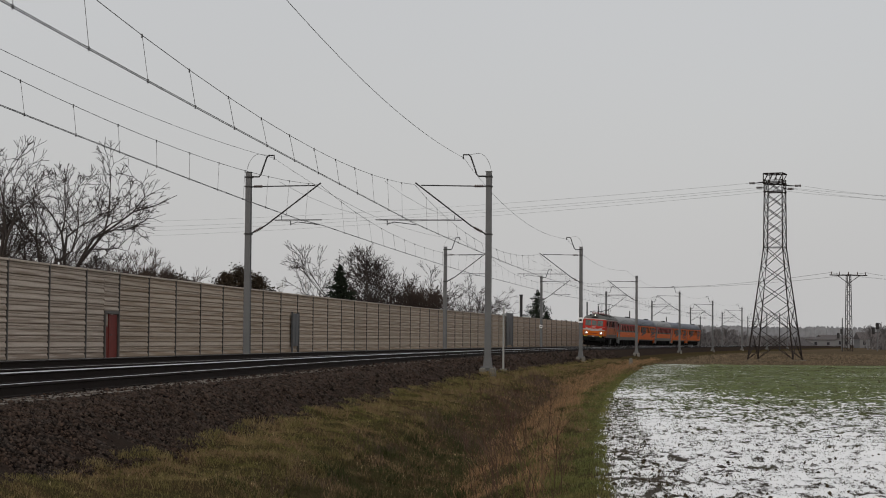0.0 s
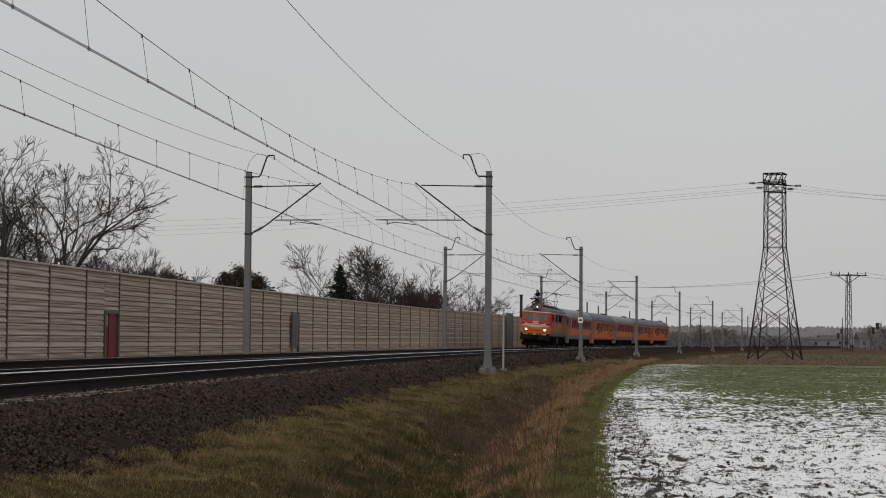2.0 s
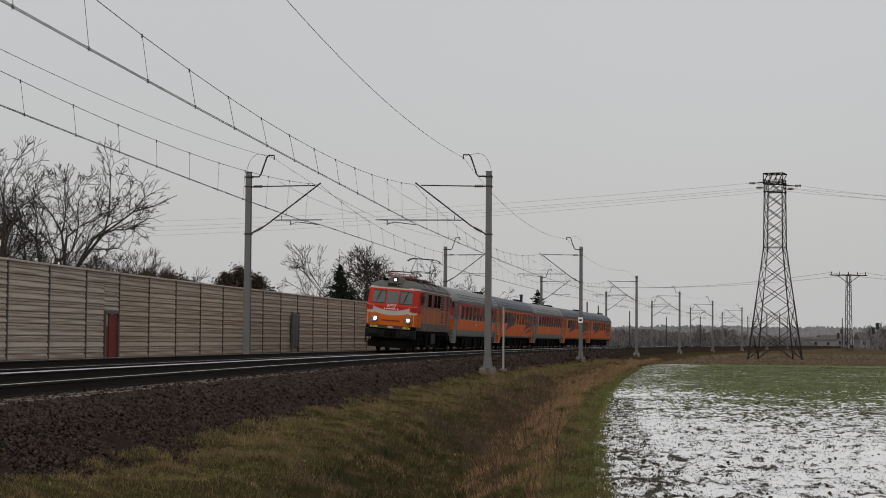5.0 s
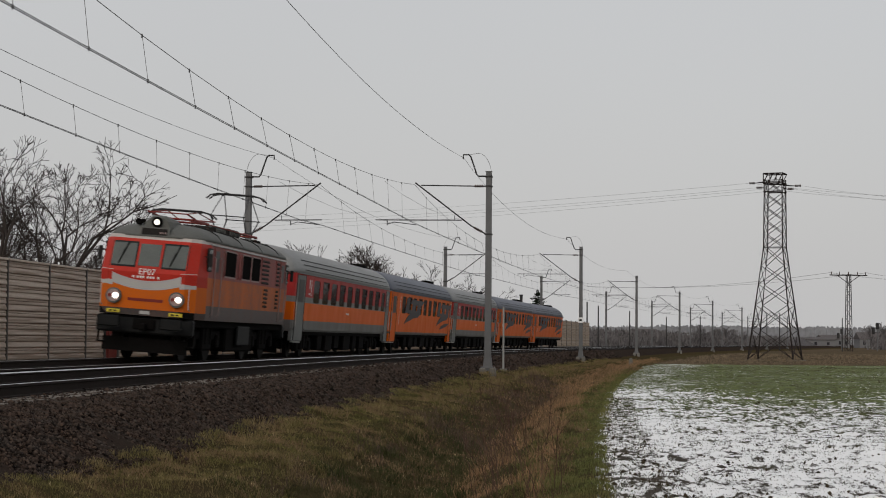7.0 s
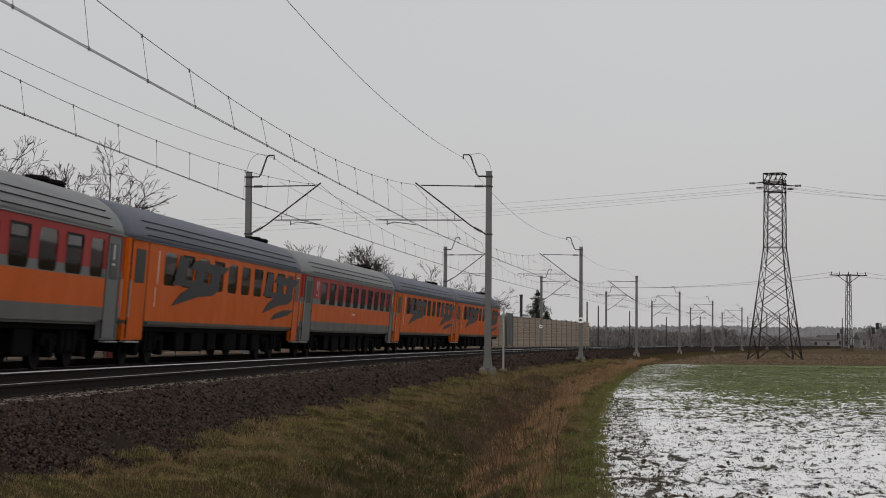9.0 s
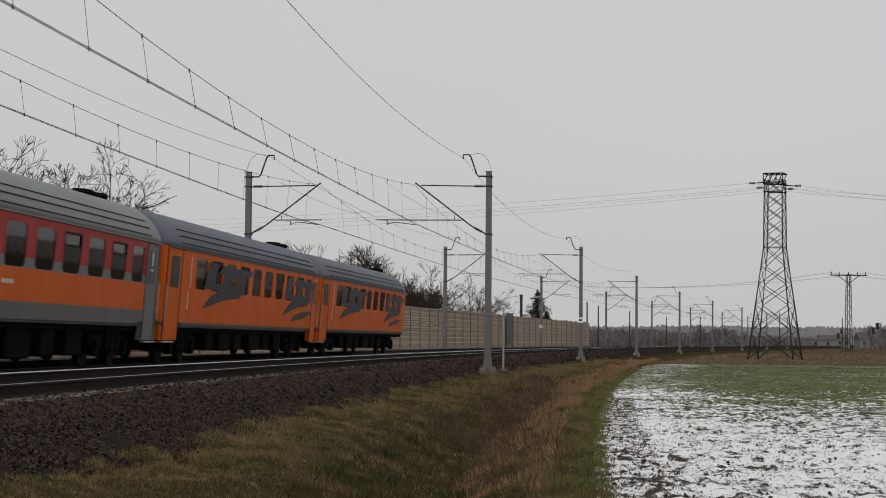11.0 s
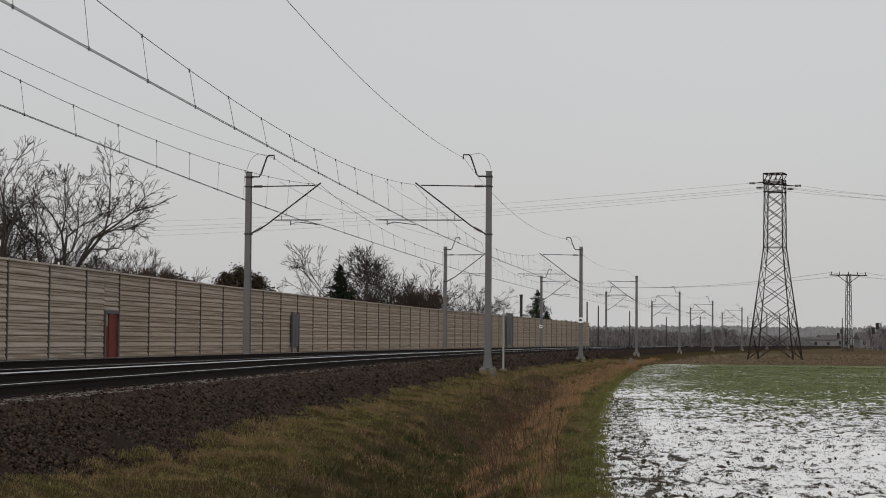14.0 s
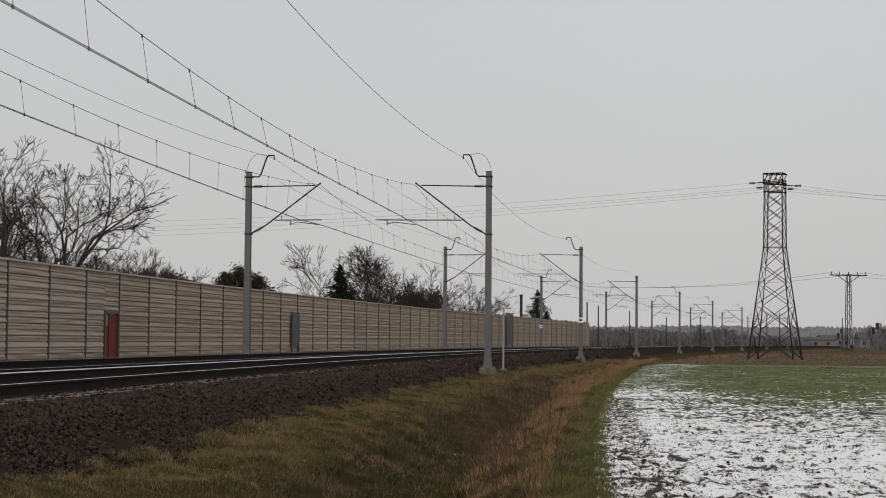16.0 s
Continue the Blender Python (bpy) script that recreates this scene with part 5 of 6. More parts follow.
def bogie(parent, x, wheelbase, radius, frame_z=0.62):
    bm = bmesh.new()
    for sy in (-1, 1):
        box(bm, (x - wheelbase / 2 - 0.55, sy * 1.02 - 0.07, frame_z - 0.12), (x + wheelbase / 2 + 0.55, sy * 1.02 + 0.07, frame_z + 0.14), 0.03)
        for wx in (-wheelbase / 2, wheelbase / 2):
            box(bm, (x + wx - 0.19, sy * 1.08 - 0.12, radius - 0.2), (x + wx + 0.19, sy * 1.08 + 0.1, radius + 0.19), 0.04)
        for k in (-0.3, 0.3):
            tube(bm, [(x + k, sy * 1.12, frame_z - 0.25), (x + k, sy * 1.12, frame_z + 0.3)], 0.1, 10)
    box(bm, (x - wheelbase / 2 - 0.3, -0.62, 0.3), (x + wheelbase / 2 + 0.3, 0.62, frame_z + 0.25), 0.04)
    for sy in (-1, 1):
        box(bm, (x - 0.62, sy * 1.1 - 0.1, 0.34), (x + 0.62, sy * 1.1 + 0.08, frame_z + 0.3), 0.05)
        box(bm, (x - wheelbase / 2 - 0.7, sy * 0.88 - 0.05, frame_z), (x + wheelbase / 2 + 0.7, sy * 0.88 + 0.1, frame_z + 0.36), 0.04)
    b = part("bogie", bm, M_UNDER, parent, "grimy bogie frame, blackened for the shade under the body")
    for wx in (-wheelbase / 2, wheelbase / 2):
        bm = bmesh.new()
        tube(bm, [(x + wx, -0.7, radius), (x + wx, 0.7, radius)], 0.09, 10)
        for sy in (-1, 1):
            tube(bm, [(x + wx, sy * 0.69, radius), (x + wx, sy * 0.735, radius)], radius + 0.028, 28)
            tube(bm, [(x + wx, sy * 0.73, radius), (x + wx, sy * 0.825, radius)], radius, 28)
            tube(bm, [(x + wx, sy * 0.82, radius), (x + wx, sy * 0.85, radius)], 0.16, 14)
        part("wheelset", bm, M_WHEEL, b, "dark steel wheels on an axle")
    return b


def buffers(parent, x, d, z=1.05):
    for sy in (-1, 1):
        bm = bmesh.new()
        tube(bm, [(x - d * 0.45, sy * 0.875, z), (x - d * 0.12, sy * 0.875, z)], 0.10, 14)
        tube(bm, [(x - d * 0.12, sy * 0.875, z), (x - d * 0.04, sy * 0.875, z)], 0.07, 14)
        tube(bm, [(x - d * 0.04, sy * 0.875, z), (x, sy * 0.875, z)], 0.24, 20)
        part("buffer", bm, M_BUFFER, parent)


# ---------------------------------------------------------------- coach
def body_ring(x, w=1.0, drop=0.0):
    half = [(1.34, 1.0), (1.41, 1.12), (1.41, 3.06), (1.40, 3.12)]
    ring = [(x, y * w, z) for y, z in half] + [(x, -y * w, z) for y, z in half[::-1]]
    return ring


def roof_ring(x, w=1.0, drop=0.0):
    half = [(1.425, 3.10), (1.40, 3.24), (1.33, 3.42), (1.20, 3.60), (1.00, 3.77), (0.74, 3.91), (0.42, 4.01), (0.0, 4.05)]
    f = lambda z: 3.10 + (z - 3.10) * (1 - drop)
    return [(x, y * w, f(z)) for y, z in half] + [(x, -y * w, f(z)) for y, z in half[-2::-1]]


WINDOWS = [8.02 - 1.955 * k for k in range(10)]


SASH = (1, 3, 6, 8)


def build_coach(orange, last=False):
    paint = M_COACH_ORANGE if orange else M_COACH_RED
    c = thing("passenger_coach", ("orange passenger coach with dark wing graphics and blue-grey roof" if orange else
              "red, orange and grey passenger coach with light grey roof"), "coach", group="coaches of the train")
    bm = bmesh.new()
    for sx in (-1, 1):
        loft(bm, [body_ring(sx * 12.1, 0.90), body_ring(sx * 12.02, 0.955), body_ring(sx * 10.2, 1.0), body_ring(sx * 9.95, 1.0)])
    box(bm, (-9.95, -1.34, 1.0), (9.95, 1.34, 1.12))
    # side walls: a sill below the windows, a rail above them and piers between
    edges = [9.95] + [q for x in WINDOWS for q in (x + 0.72, x - 0.72)] + [-9.95]
    for sy in (-1, 1):
        box(bm, (-9.95, sy * 1.36, 1.06), (9.95, sy * 1.41, 2.02))
        box(bm, (-9.95, sy * 1.36, 2.98), (9.95, sy * 1.41, 3.12))
        for a, b in zip(edges[::2], edges[1::2]):
            box(bm, (b, sy * 1.36, 2.02), (a, sy * 1.41, 2.98))
    body = part("body", fix(bm), paint, c)
    # seats inside, back to back, and the window-level ceiling
    for k in range(len(WINDOWS) + 1):
        x = WINDOWS[0] + 0.98 - 1.955 * k
        for y0 in (-1.28, 0.28):
            bm = bmesh.new()
            box(bm, (x - 0.13, y0, 1.5), (x + 0.13, y0 + 1.0, 2.40 + 0.05 * math.sin(3.1 * k + y0)), 0.06)
            box(bm, (x - 0.55, y0, 1.12), (x + 0.55, y0 + 1.0, 1.6), 0.06)
            part("seat", bm, M_SEAT, c, "dark upholstered bench seat inside")
    # door bays reach lower at both ends
    for sx in (-1, 1):
        if last and sx < 0:
            continue
        for sy in (-1, 1):
            bm = bmesh.new()
            loft(bm, [[(sx * x, sy * (y - 0.12), 0.66), (sx * x, sy * y, 0.66), (sx * x, sy * y, 1.05), (sx * x, sy * (y - 0.12), 1.05)] for x, y in ((10.35, 1.392), (12.03, 1.34))])
            part("door_skirt", fix(bm), livery_plain(orange), c)
        for sy in (-1, 1):
            bm = bmesh.new()
            box(bm, (sx * 10.7, sy * 1.28, 0.60), (sx * 11.9, sy * 1.42, 0.635), 0.006)
            part("step", bm, mat("worn_step", (0.5, 0.49, 0.47), 0.4, 0.6) if "worn_step" not in bpy.data.materials else bpy.data.materials["worn_step"], c, "worn bare metal step edge")
    bm = bmesh.new()
    xs = [(-12.16, 0.86, 0.42), (-12.05, 0.93, 0.22), (-11.7, 0.96, 0.08), (-11.0, 0.985, 0.02), (-10.0, 1, 0), (0, 1, 0), (10.0, 1, 0), (11.0, 0.985, 0.02), (11.7, 0.96, 0.08), (12.05, 0.93, 0.22), (12.16, 0.86, 0.42)]
    if not last:
        xs = [(x, w, 0 if abs(x) < 11.8 else d * 0.35) for x, w, d in xs]
    loft(bm, [roof_ring(*q) for q in xs])
    roof = part("roof", fix(bm), M_ROOF_BLUE if orange else M_ROOF_LIGHT, c, "blue-grey arched roof" if orange else "light grey arched roof", smooth=True)
    for y, z in ((1.408, 3.25), (1.335, 3.435), (1.21, 3.60)):
        for sy in (-1, 1):
            bm = bmesh.new()
            box(bm, (-10.6, sy * y - 0.012, z - 0.010), (10.6, sy * y + 0.010, z + 0.010))
            part("roof_seam", bm, M_RUBBER, roof)
    for sy in (-1, 1):
        bm = bmesh.new()
        box(bm, (-11.9, sy * 1.425 - 0.02, 3.085), (11.9, sy * 1.425 + 0.02, 3.115), 0.006)
        part("gutter", bm, M_ROOF_BLUE if orange else M_ROOF_LIGHT, roof)
    for x in (-9.9, -8.7):
        bm = bmesh.new()
        tube(bm, [(x, 0.1, 3.98), (x, 0.1, 4.09)], 0.30, 12)
        tube(bm, [(x, 0.1, 4.09), (x, 0.1, 4.17)], 0.34, 14, r2=0.24)
        part("roof_vent", bm, M_UNDER, roof, "dark round roof ventilator")
    # side windows
    for i, x in enumerate(WINDOWS):
        for sy in (-1, 1):
            # frame: square outside, round-cornered inside
            bm = bmesh.new()
            hole = rounded(x - 0.665, x + 0.665, 2.075, 2.925, 0.15)
            rim = []
            for px, pz in hole:
                dx, dz = px - x, pz - 2.5
                k = min(0.735 / max(abs(dx), 1e-4), 0.495 / max(abs(dz), 1e-4))
                rim.append((x + dx * k, 2.5 + dz * k))
            rings = [[bm.verts.new((px, sy * y, pz)) for px, pz in ln] for ln, y in ((rim, 1.38), (rim, 1.414), (hole, 1.414), (hole, 1.38))]
            for A, B in zip(rings, rings[1:] + rings[:1]):
                for j in range(len(hole)):
                    bm.faces.new((A[j], A[(j + 1) % len(hole)], B[(j + 1) % len(hole)], B[j]))
            w = part("window", fix(bm), paint, c)
            bm = bmesh.new()
            slab(bm, rounded(x - 0.68, x + 0.68, 2.06, 2.94, 0.15), sy * 1.392, sy * 1.398)
            part("pane", bm, M_TINT, w, "dark tinted window pane")
            if i in SASH:
                bm = bmesh.new()
                for z0, z1 in ((2.62, 2.67), (2.885, 2.935)):
                    box(bm, (x - 0.66, sy * 1.40, z0), (x + 0.66, sy * 1.425, z1))
                for q in (-0.665, 0.625):
                    box(bm, (x + q, sy * 1.40, 2.62), (x + q + 0.04, sy * 1.425, 2.935))
                part("sash", bm, M_RUBBER, w, "black frame of the opening top light")
    # doors at the ends
    for sx in (-1, 1):
        for sy in (-1, 1):
            if last and sx < 0 and sy > 0:
                continue
            bm = bmesh.new()
            face = lambda x: 1.41 - (x - 10.2) * 0.0349 + 0.006
            def leaf(a, b, z0, z1, d, mi=0):
                pts = [(sx * a, sy * (face(a) + d), z0), (sx * b, sy * (face(b) + d), z0), (sx * b, sy * (face(b) + d), z1), (sx * a, sy * (face(a) + d), z1)]
                back = [(sx * a, sy * (face(a) - 0.05), z0), (sx * b, sy * (face(b) - 0.05), z0), (sx * b, sy * (face(b) - 0.05), z1), (sx * a, sy * (face(a) - 0.05), z1)]
                loft(bm, [back, pts], mi)
            leaf(10.42, 11.72, 0.7, 3.04, 0.004)
            d = part("door", fix(bm), livery_plain(orange), c, "grey folding entrance door" if not orange else "")
            bm = bmesh.new()
            leaf(10.62, 11.42, 2.06, 2.88, 0.014)
            part("pane", fix(bm), M_PANE, d)
            for a in (10.36, 11.76):
                bm = bmesh.new()
                leaf(a, a + 0.04, 0.7, 3.06, 0.008)
                part("seal", fix(bm), M_RUBBER, d)
            bm = bmesh.new()
            tube(bm, [(sx * 11.86, sy * (face(11.86) + 0.05), 1.2), (sx * 11.86, sy * (face(11.86) + 0.05), 2.1)], 0.018)
            part("handrail", bm, M_BAND, d)
    # gangway and end fittings
    for sx in (-1, 1):
        bm = bmesh.new()
        loft(bm, [[(sx * x, y * k, z) for y, z in ((-0.72, 1.0), (0.72, 1.0), (0.72, 3.2), (0.5, 3.35), (-0.5, 3.35), (-0.72, 3.2))] for x, k in ((12.08, 1), (12.14, 0.92), (12.18, 1), (12.245, 0.96))])
        part("gangway", fix(bm), M_RUBBER, c, "black rubber gangway frame")
        for sy in (-1, 1):
            bm = bmesh.new()
            tube(bm, [(sx * 11.9, sy * 0.875, 1.04), (sx * 12.2, sy * 0.875, 1.04)], 0.09, 12)
            tube(bm, [(sx * 12.19, sy * 0.875, 1.04), (sx * 12.24, sy * 0.875, 1.04)], 0.23, 18)
            part("buffer", bm, M_BUFFER, c)
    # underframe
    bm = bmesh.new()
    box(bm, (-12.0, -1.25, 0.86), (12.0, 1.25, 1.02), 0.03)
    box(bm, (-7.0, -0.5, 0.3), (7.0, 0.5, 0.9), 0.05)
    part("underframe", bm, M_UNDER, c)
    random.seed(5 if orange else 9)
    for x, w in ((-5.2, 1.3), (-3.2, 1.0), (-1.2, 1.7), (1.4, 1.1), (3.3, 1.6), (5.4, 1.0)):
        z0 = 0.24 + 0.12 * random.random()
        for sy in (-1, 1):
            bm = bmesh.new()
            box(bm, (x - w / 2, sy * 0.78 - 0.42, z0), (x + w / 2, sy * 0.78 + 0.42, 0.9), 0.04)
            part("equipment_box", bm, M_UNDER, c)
    for x in (-8.6, 8.6):
        bogie(c, x, 2.5, 0.46)
    if last:
        # rear end: gangway door and tail lamps
        bm = bmesh.new()
        slab(bm, rounded(-0.45, 0.45, 1.05, 3.0, 0.08), -0.01, 0.012)
        for v in bm.verts:
            v.co = Vector((-12.25 - v.co.y, v.co.x, v.co.z))
        part("end_door", fix(bm), paint, c)
        for sy in (-1, 1):
            bm = bmesh.new()
            tube(bm, [(-12.09, sy * 1.05, 1.6), (-12.16, sy * 1.05, 1.6)], 0.09, 14)
            part("tail_lamp", bm, M_PANTO, c, "round red tail lamp")
    # lettering bars
    if not orange:
        for x, z, w, h in ((9.55, 2.75, 0.10, 0.34), (9.2, 2.62, 0.06, 0.6), (-10.95, 2.68, 0.12, 0.34), (-10.95, 2.4, 0.22, 0.05), (9.55, 2.4, 0.22, 0.05)):
            bm = bmesh.new()
            box(bm, (x - w / 2, 1.408, z - h / 2), (x + w / 2, 1.4155, z + h / 2))
            part("marking", bm, M_LETTER, c)
        for x in (0.2, 0.45, 0.7):
            bm = bmesh.new()
            box(bm, (x, 1.408, 1.74), (x + 0.16, 1.4155, 1.82))
            part("marking", bm, M_LETTER, c)
    else:
        # dark stepped emblem with swooping tails, which runs across the windows
        emblem = (((6.4, 2.28), (5.9, 2.9), (4.9, 2.86), (5.2, 2.24)), ((4.2, 2.2), (3.9, 2.86), (2.9, 2.84), (3.1, 2.18)), ((4.7, 2.60), (4.3, 2.84), (-0.1, 2.80), (0.5, 2.60), (2.2, 2.56)),
                  ((2.4, 2.05), (2.2, 2.68), (1.0, 2.64), (1.25, 2.05)), ((6.6, 2.12), (6.2, 2.30), (1.0, 2.26), (1.2, 2.06)),
                  ((1.15, 2.1), (1.9, 1.93), (3.6, 1.86), (6.5, 1.56), (5.6, 1.90), (4.4, 2.14)), ((4.9, 1.36), (4.2, 1.57), (2.5, 1.72), (0.5, 1.74), (1.8, 1.55), (3.2, 1.45)))
        for x0, k in ((1.0, 1.03), (-11.0, 0.97)):
            for j, pts in enumerate(emblem[:6] if x0 > 0 else emblem):
                bm = bmesh.new()
                slab(bm, [(x0 + x * k, z) for x, z in pts], 1.417, 1.428 + 0.0015 * j)
                part("graphic", bm, M_GRAPHIC, c, "dark grey emblem")
        for x, z, w, h in ((9.3, 2.5, 0.07, 0.85), (9.45, 1.75, 0.06, 0.5), (-11.0, 2.9, 0.5, 0.03)):
            bm = bmesh.new()
            box(bm, (x - w / 2, 1.408, z - h / 2), (x + w / 2, 1.4155, z + h / 2))
            part("marking", bm, M_LETTER, c)
    return c


def livery_plain(orange):
    if orange:
        if "door_orange" not in bpy.data.materials:
            livery("door_orange", [(0, ORANGE), (4.0, ORANGE)], 0.4, (0.28, 0.09, 0.03), 0.13)
        return bpy.data.materials["door_orange"]
    if "door_grey" not in bpy.data.materials:
        mat("door_grey", (0.16, 0.165, 0.16), 0.5, scale=2, vary=0.15)
    return bpy.data.materials["door_grey"]


# ---------------------------------------------------------------- engine
def nose(z):
    """How far forward the front stands at a height."""
    pts = [(1.0, 7.42), (1.4, 7.46), (2.42, 7.56), (3.3, 7.22), (3.46, 7.12)]
    for (a, xa), (b, xb) in zip(pts, pts[1:]):
        if z <= b:
            return xa + (xb - xa) * max(0, (z - a)) / (b - a)
    return pts[-1][1]


CUT = 0.4             # the body ends this far short of the nose's own measure, at both ends


def front_x(y, z):
    return nose(z) - max(0.0, abs(y) - 1.08) * 0.95


def front_patch(name, outline, d, material, parent, thick=0.03, label=""):
    """A plate with an outline in y and z, bent onto the front."""
    bm = bmesh.new()
    loft(bm, [[(front_x(y, z) - thick, y, z) for y, z in outline], [(front_x(y, z) + d, y, z) for y, z in outline]])
    return part(name, fix(bm), material, parent, label)


def band_strip(name, ys, lo, hi, d, material, parent, label=""):
    bm = bmesh.new()
    loft(bm, [[(front_x(y, lo(y)) + d, y, lo(y)), (front_x(y, hi(y)) + d, y, hi(y)), (front_x(y, hi(y)) - 0.03, y, hi(y)), (front_x(y, lo(y)) - 0.03, y, lo(y))] for y in ys])
    return part(name, fix(bm), material, parent, label)


def build_engine():
    e = thing("electric_locomotive", "red and orange electric locomotive with a pale smile band, headlights lit", "locomotive")
    def outline(z, w):
        f = nose(z) - CUT
        c = f - 0.266
        pts = [(c - 0.75, -w), (c, -w + 0.125), (f, -1.08), (f, -0.4), (f, 0.4), (f, 1.08), (c, w - 0.125), (c - 0.75, w)]
        pts += [(-x, -y) for x, y in pts]
        return [(x, y, z) for x, y in pts]
    bm = bmesh.new()
    levels = [(1.22, 1.47), (1.4, 1.48), (1.9, 1.485), (2.42, 1.485), (2.9, 1.475), (3.3, 1.455), (3.46, 1.43)]
    loft(bm, [outline(z, w) for z, w in levels])
    fix(bm)
    for f in bm.faces:
        n = f.normal
        f.material_index = 1 if abs(n.x) > 0.1 else 0
    part("body", bm, [M_LOCO_SIDE, M_LOCO_FRONT], e)
    bm = bmesh.new()
    def roof_line(z, w, f):
        f -= CUT
        pts = [(f - 0.9, -w), (f - 0.25, -w * 0.88), (f, -w * 0.55), (f, w * 0.55), (f - 0.25, w * 0.88), (f - 0.9, w)]
        pts += [(-x, -y) for x, y in pts]
        return [(x, y, z) for x, y in pts]
    loft(bm, [roof_line(z, w, f) for z, w, f in ((3.44, 1.445, 7.16), (3.52, 1.43, 7.08), (3.66, 1.30, 6.86), (3.78, 1.08, 6.5), (3.86, 0.78, 6.1), (3.90, 0.4, 5.6))])
    roof = part("roof", fix(bm), M_ROOF_LOCO, e, "grey arched roof", smooth=True)
    for x, sy in itertools.product((-4.5, -1.5, 1.5, 4.5), (-1, 1)):
        bm = bmesh.new()
        tube(bm, [(x, sy * 1.44, 3.5), (x, sy * 1.30, 3.68), (x, sy * 1.06, 3.81), (x, sy * 0.7, 3.895)], 0.018, 5)
        part("roof_rib", bm, M_RUBBER, roof)
    for sx in (1, -1):
        M = Matrix.Identity(4) if sx > 0 else Matrix.Rotation(math.pi, 4, "Z")
        made = []
        # pale band that dips in the middle
        lo, hi = (lambda y: 1.94 + 0.17 * min(abs(y), 1.0) ** 2), (lambda y: 2.19 + 0.20 * min(abs(y), 1.0) ** 2)
        made.append(band_strip("smile_band", [-0.98 + 0.14 * k for k in range(15)], lo, hi, 0.006, M_BAND, e, "pale grey curved band across the front"))
        for sy in (-1, 1):
            made.append(band_strip("band_end", [sy * q for q in (0.95, 1.08, 1.2, 1.355)], lambda y: 2.03 + 0.1 * (abs(y) - 1), lambda y: 2.46 + 0.06 * (abs(y) - 1), 0.007, M_BAND, e))
        # windows
        for a, b in ((-1.06, -0.40), (-0.30, 0.30), (0.40, 1.06)):
            def pane(lo_, hi_, z0, z1, d, m, nm, par):
                bm = bmesh.new()
                ys = [lo_ + (hi_ - lo_) * k / 8 for k in range(9)]
                loft(bm, [[(front_x(y, z0) + d, y, z0), (front_x(y, z1) + d, y, z1), (front_x(y, z1) - 0.03, y, z1), (front_x(y, z0) - 0.03, y, z0)] for y in ys])
                return part(nm, fix(bm), m, par)
            fr = pane(a - 0.035, b + 0.035, 2.55, 3.27, 0.008, M_RUBBER if b - a > 0.62 else M_LOCO_FRONT, "windscreen_frame", e)
            made.append(fr)
            gl = pane(a, b, 2.60, 3.22, 0.016, M_CABGLASS, "windscreen", fr)
            if b - a > 0.62:
                bm = bmesh.new()
                mid = (a + b) / 2
                tube(bm, [(front_x(mid + 0.1, 3.25) + 0.05, mid + 0.1, 3.27), (front_x(mid - 0.05, 2.85) + 0.05, mid - 0.05, 2.82)], 0.014, 5)
                tube(bm, [(front_x(mid, 3.0) + 0.04, mid, 3.02), (front_x(mid - 0.12, 2.66) + 0.035, mid - 0.12, 2.64)], 0.018, 5)
                part("wiper", bm, M_RUBBER, fr)
        # headlamps
        for sy in (-1, 1):
            bm = bmesh.new()
            tube(bm, [(7.36, sy * 0.89, 1.73), (7.58, sy * 0.89, 1.73)], 0.215, 24)
            hl = part("headlamp", fix(bm), M_ROOF_LOCO, e, "round headlamp in a dark bezel")
            made.append(hl)
            bm = bmesh.new()
            tube(bm, [(7.56, sy * 0.89, 1.73), (7.60, sy * 0.89, 1.73)], 0.185, 24, r2=0.17)
            part("reflector", fix(bm), M_FRAME, hl)
            bm = bmesh.new()
            tube(bm, [(7.585, sy * 0.89 + 0.06, 1.73), (7.625, sy * 0.89 + 0.06, 1.73)], 0.095, 18, r2=0.06)
            part("lens", fix(bm), M_LENS if sx > 0 else M_CABGLASS, hl, "lit white lens" if sx > 0 else "")
            bm = bmesh.new()
            tube(bm, [(7.585, sy * 0.89 - 0.09, 1.73), (7.62, sy * 0.89 - 0.09, 1.73)], 0.055, 14)
            part("lens", fix(bm), M_PANTO, hl, "unlit red lens")
            bm = bmesh.new()
            box(bm, (7.47, sy * 0.88 - 0.19, 1.26), (7.50, sy * 0.88 + 0.19, 1.36), 0.01)
            pl = part("marker_plate", bm, M_YELLOW, e, "yellow plate with dark bars")
            made.append(pl)
            for q in (-0.08, 0.05):
                bm = bmesh.new()
                box(bm, (7.498, sy * 0.88 + q - 0.04, 1.29), (7.506, sy * 0.88 + q + 0.04, 1.33))
                part("dark_bar", bm, M_GRILLE, pl)
        # slot, plate, steps and beam
        made.append(front_patch("air_slot", [(-0.5, 1.62), (0.5, 1.62), (0.5, 1.70), (-0.5, 1.70)], 0.012, M_PANTO, e, label="dark red air slot"))
        made.append(front_patch("lower_band", [(-1.34, 1.22), (-1.08, 1.22), (1.08, 1.22), (1.34, 1.22), (1.34, 1.40), (1.08, 1.40), (-1.08, 1.40), (-1.34, 1.40)], 0.012, M_UNDER, e))
        made.append(front_patch("maker_plate", [(-0.14, 1.27), (0.14, 1.27), (0.14, 1.36), (-0.14, 1.36)], 0.025, M_BAND, e, label="small pale oval plate"))
        bm = bmesh.new()
        box(bm, (7.05, -1.36, 0.72), (7.36, 1.36, 1.2), 0.05)
        made.append(part("buffer_beam", bm, M_BUFFER, e))
        bm = bmesh.new()
        box(bm, (7.30, -0.32, 0.84), (7.42, 0.32, 1.14), 0.03)
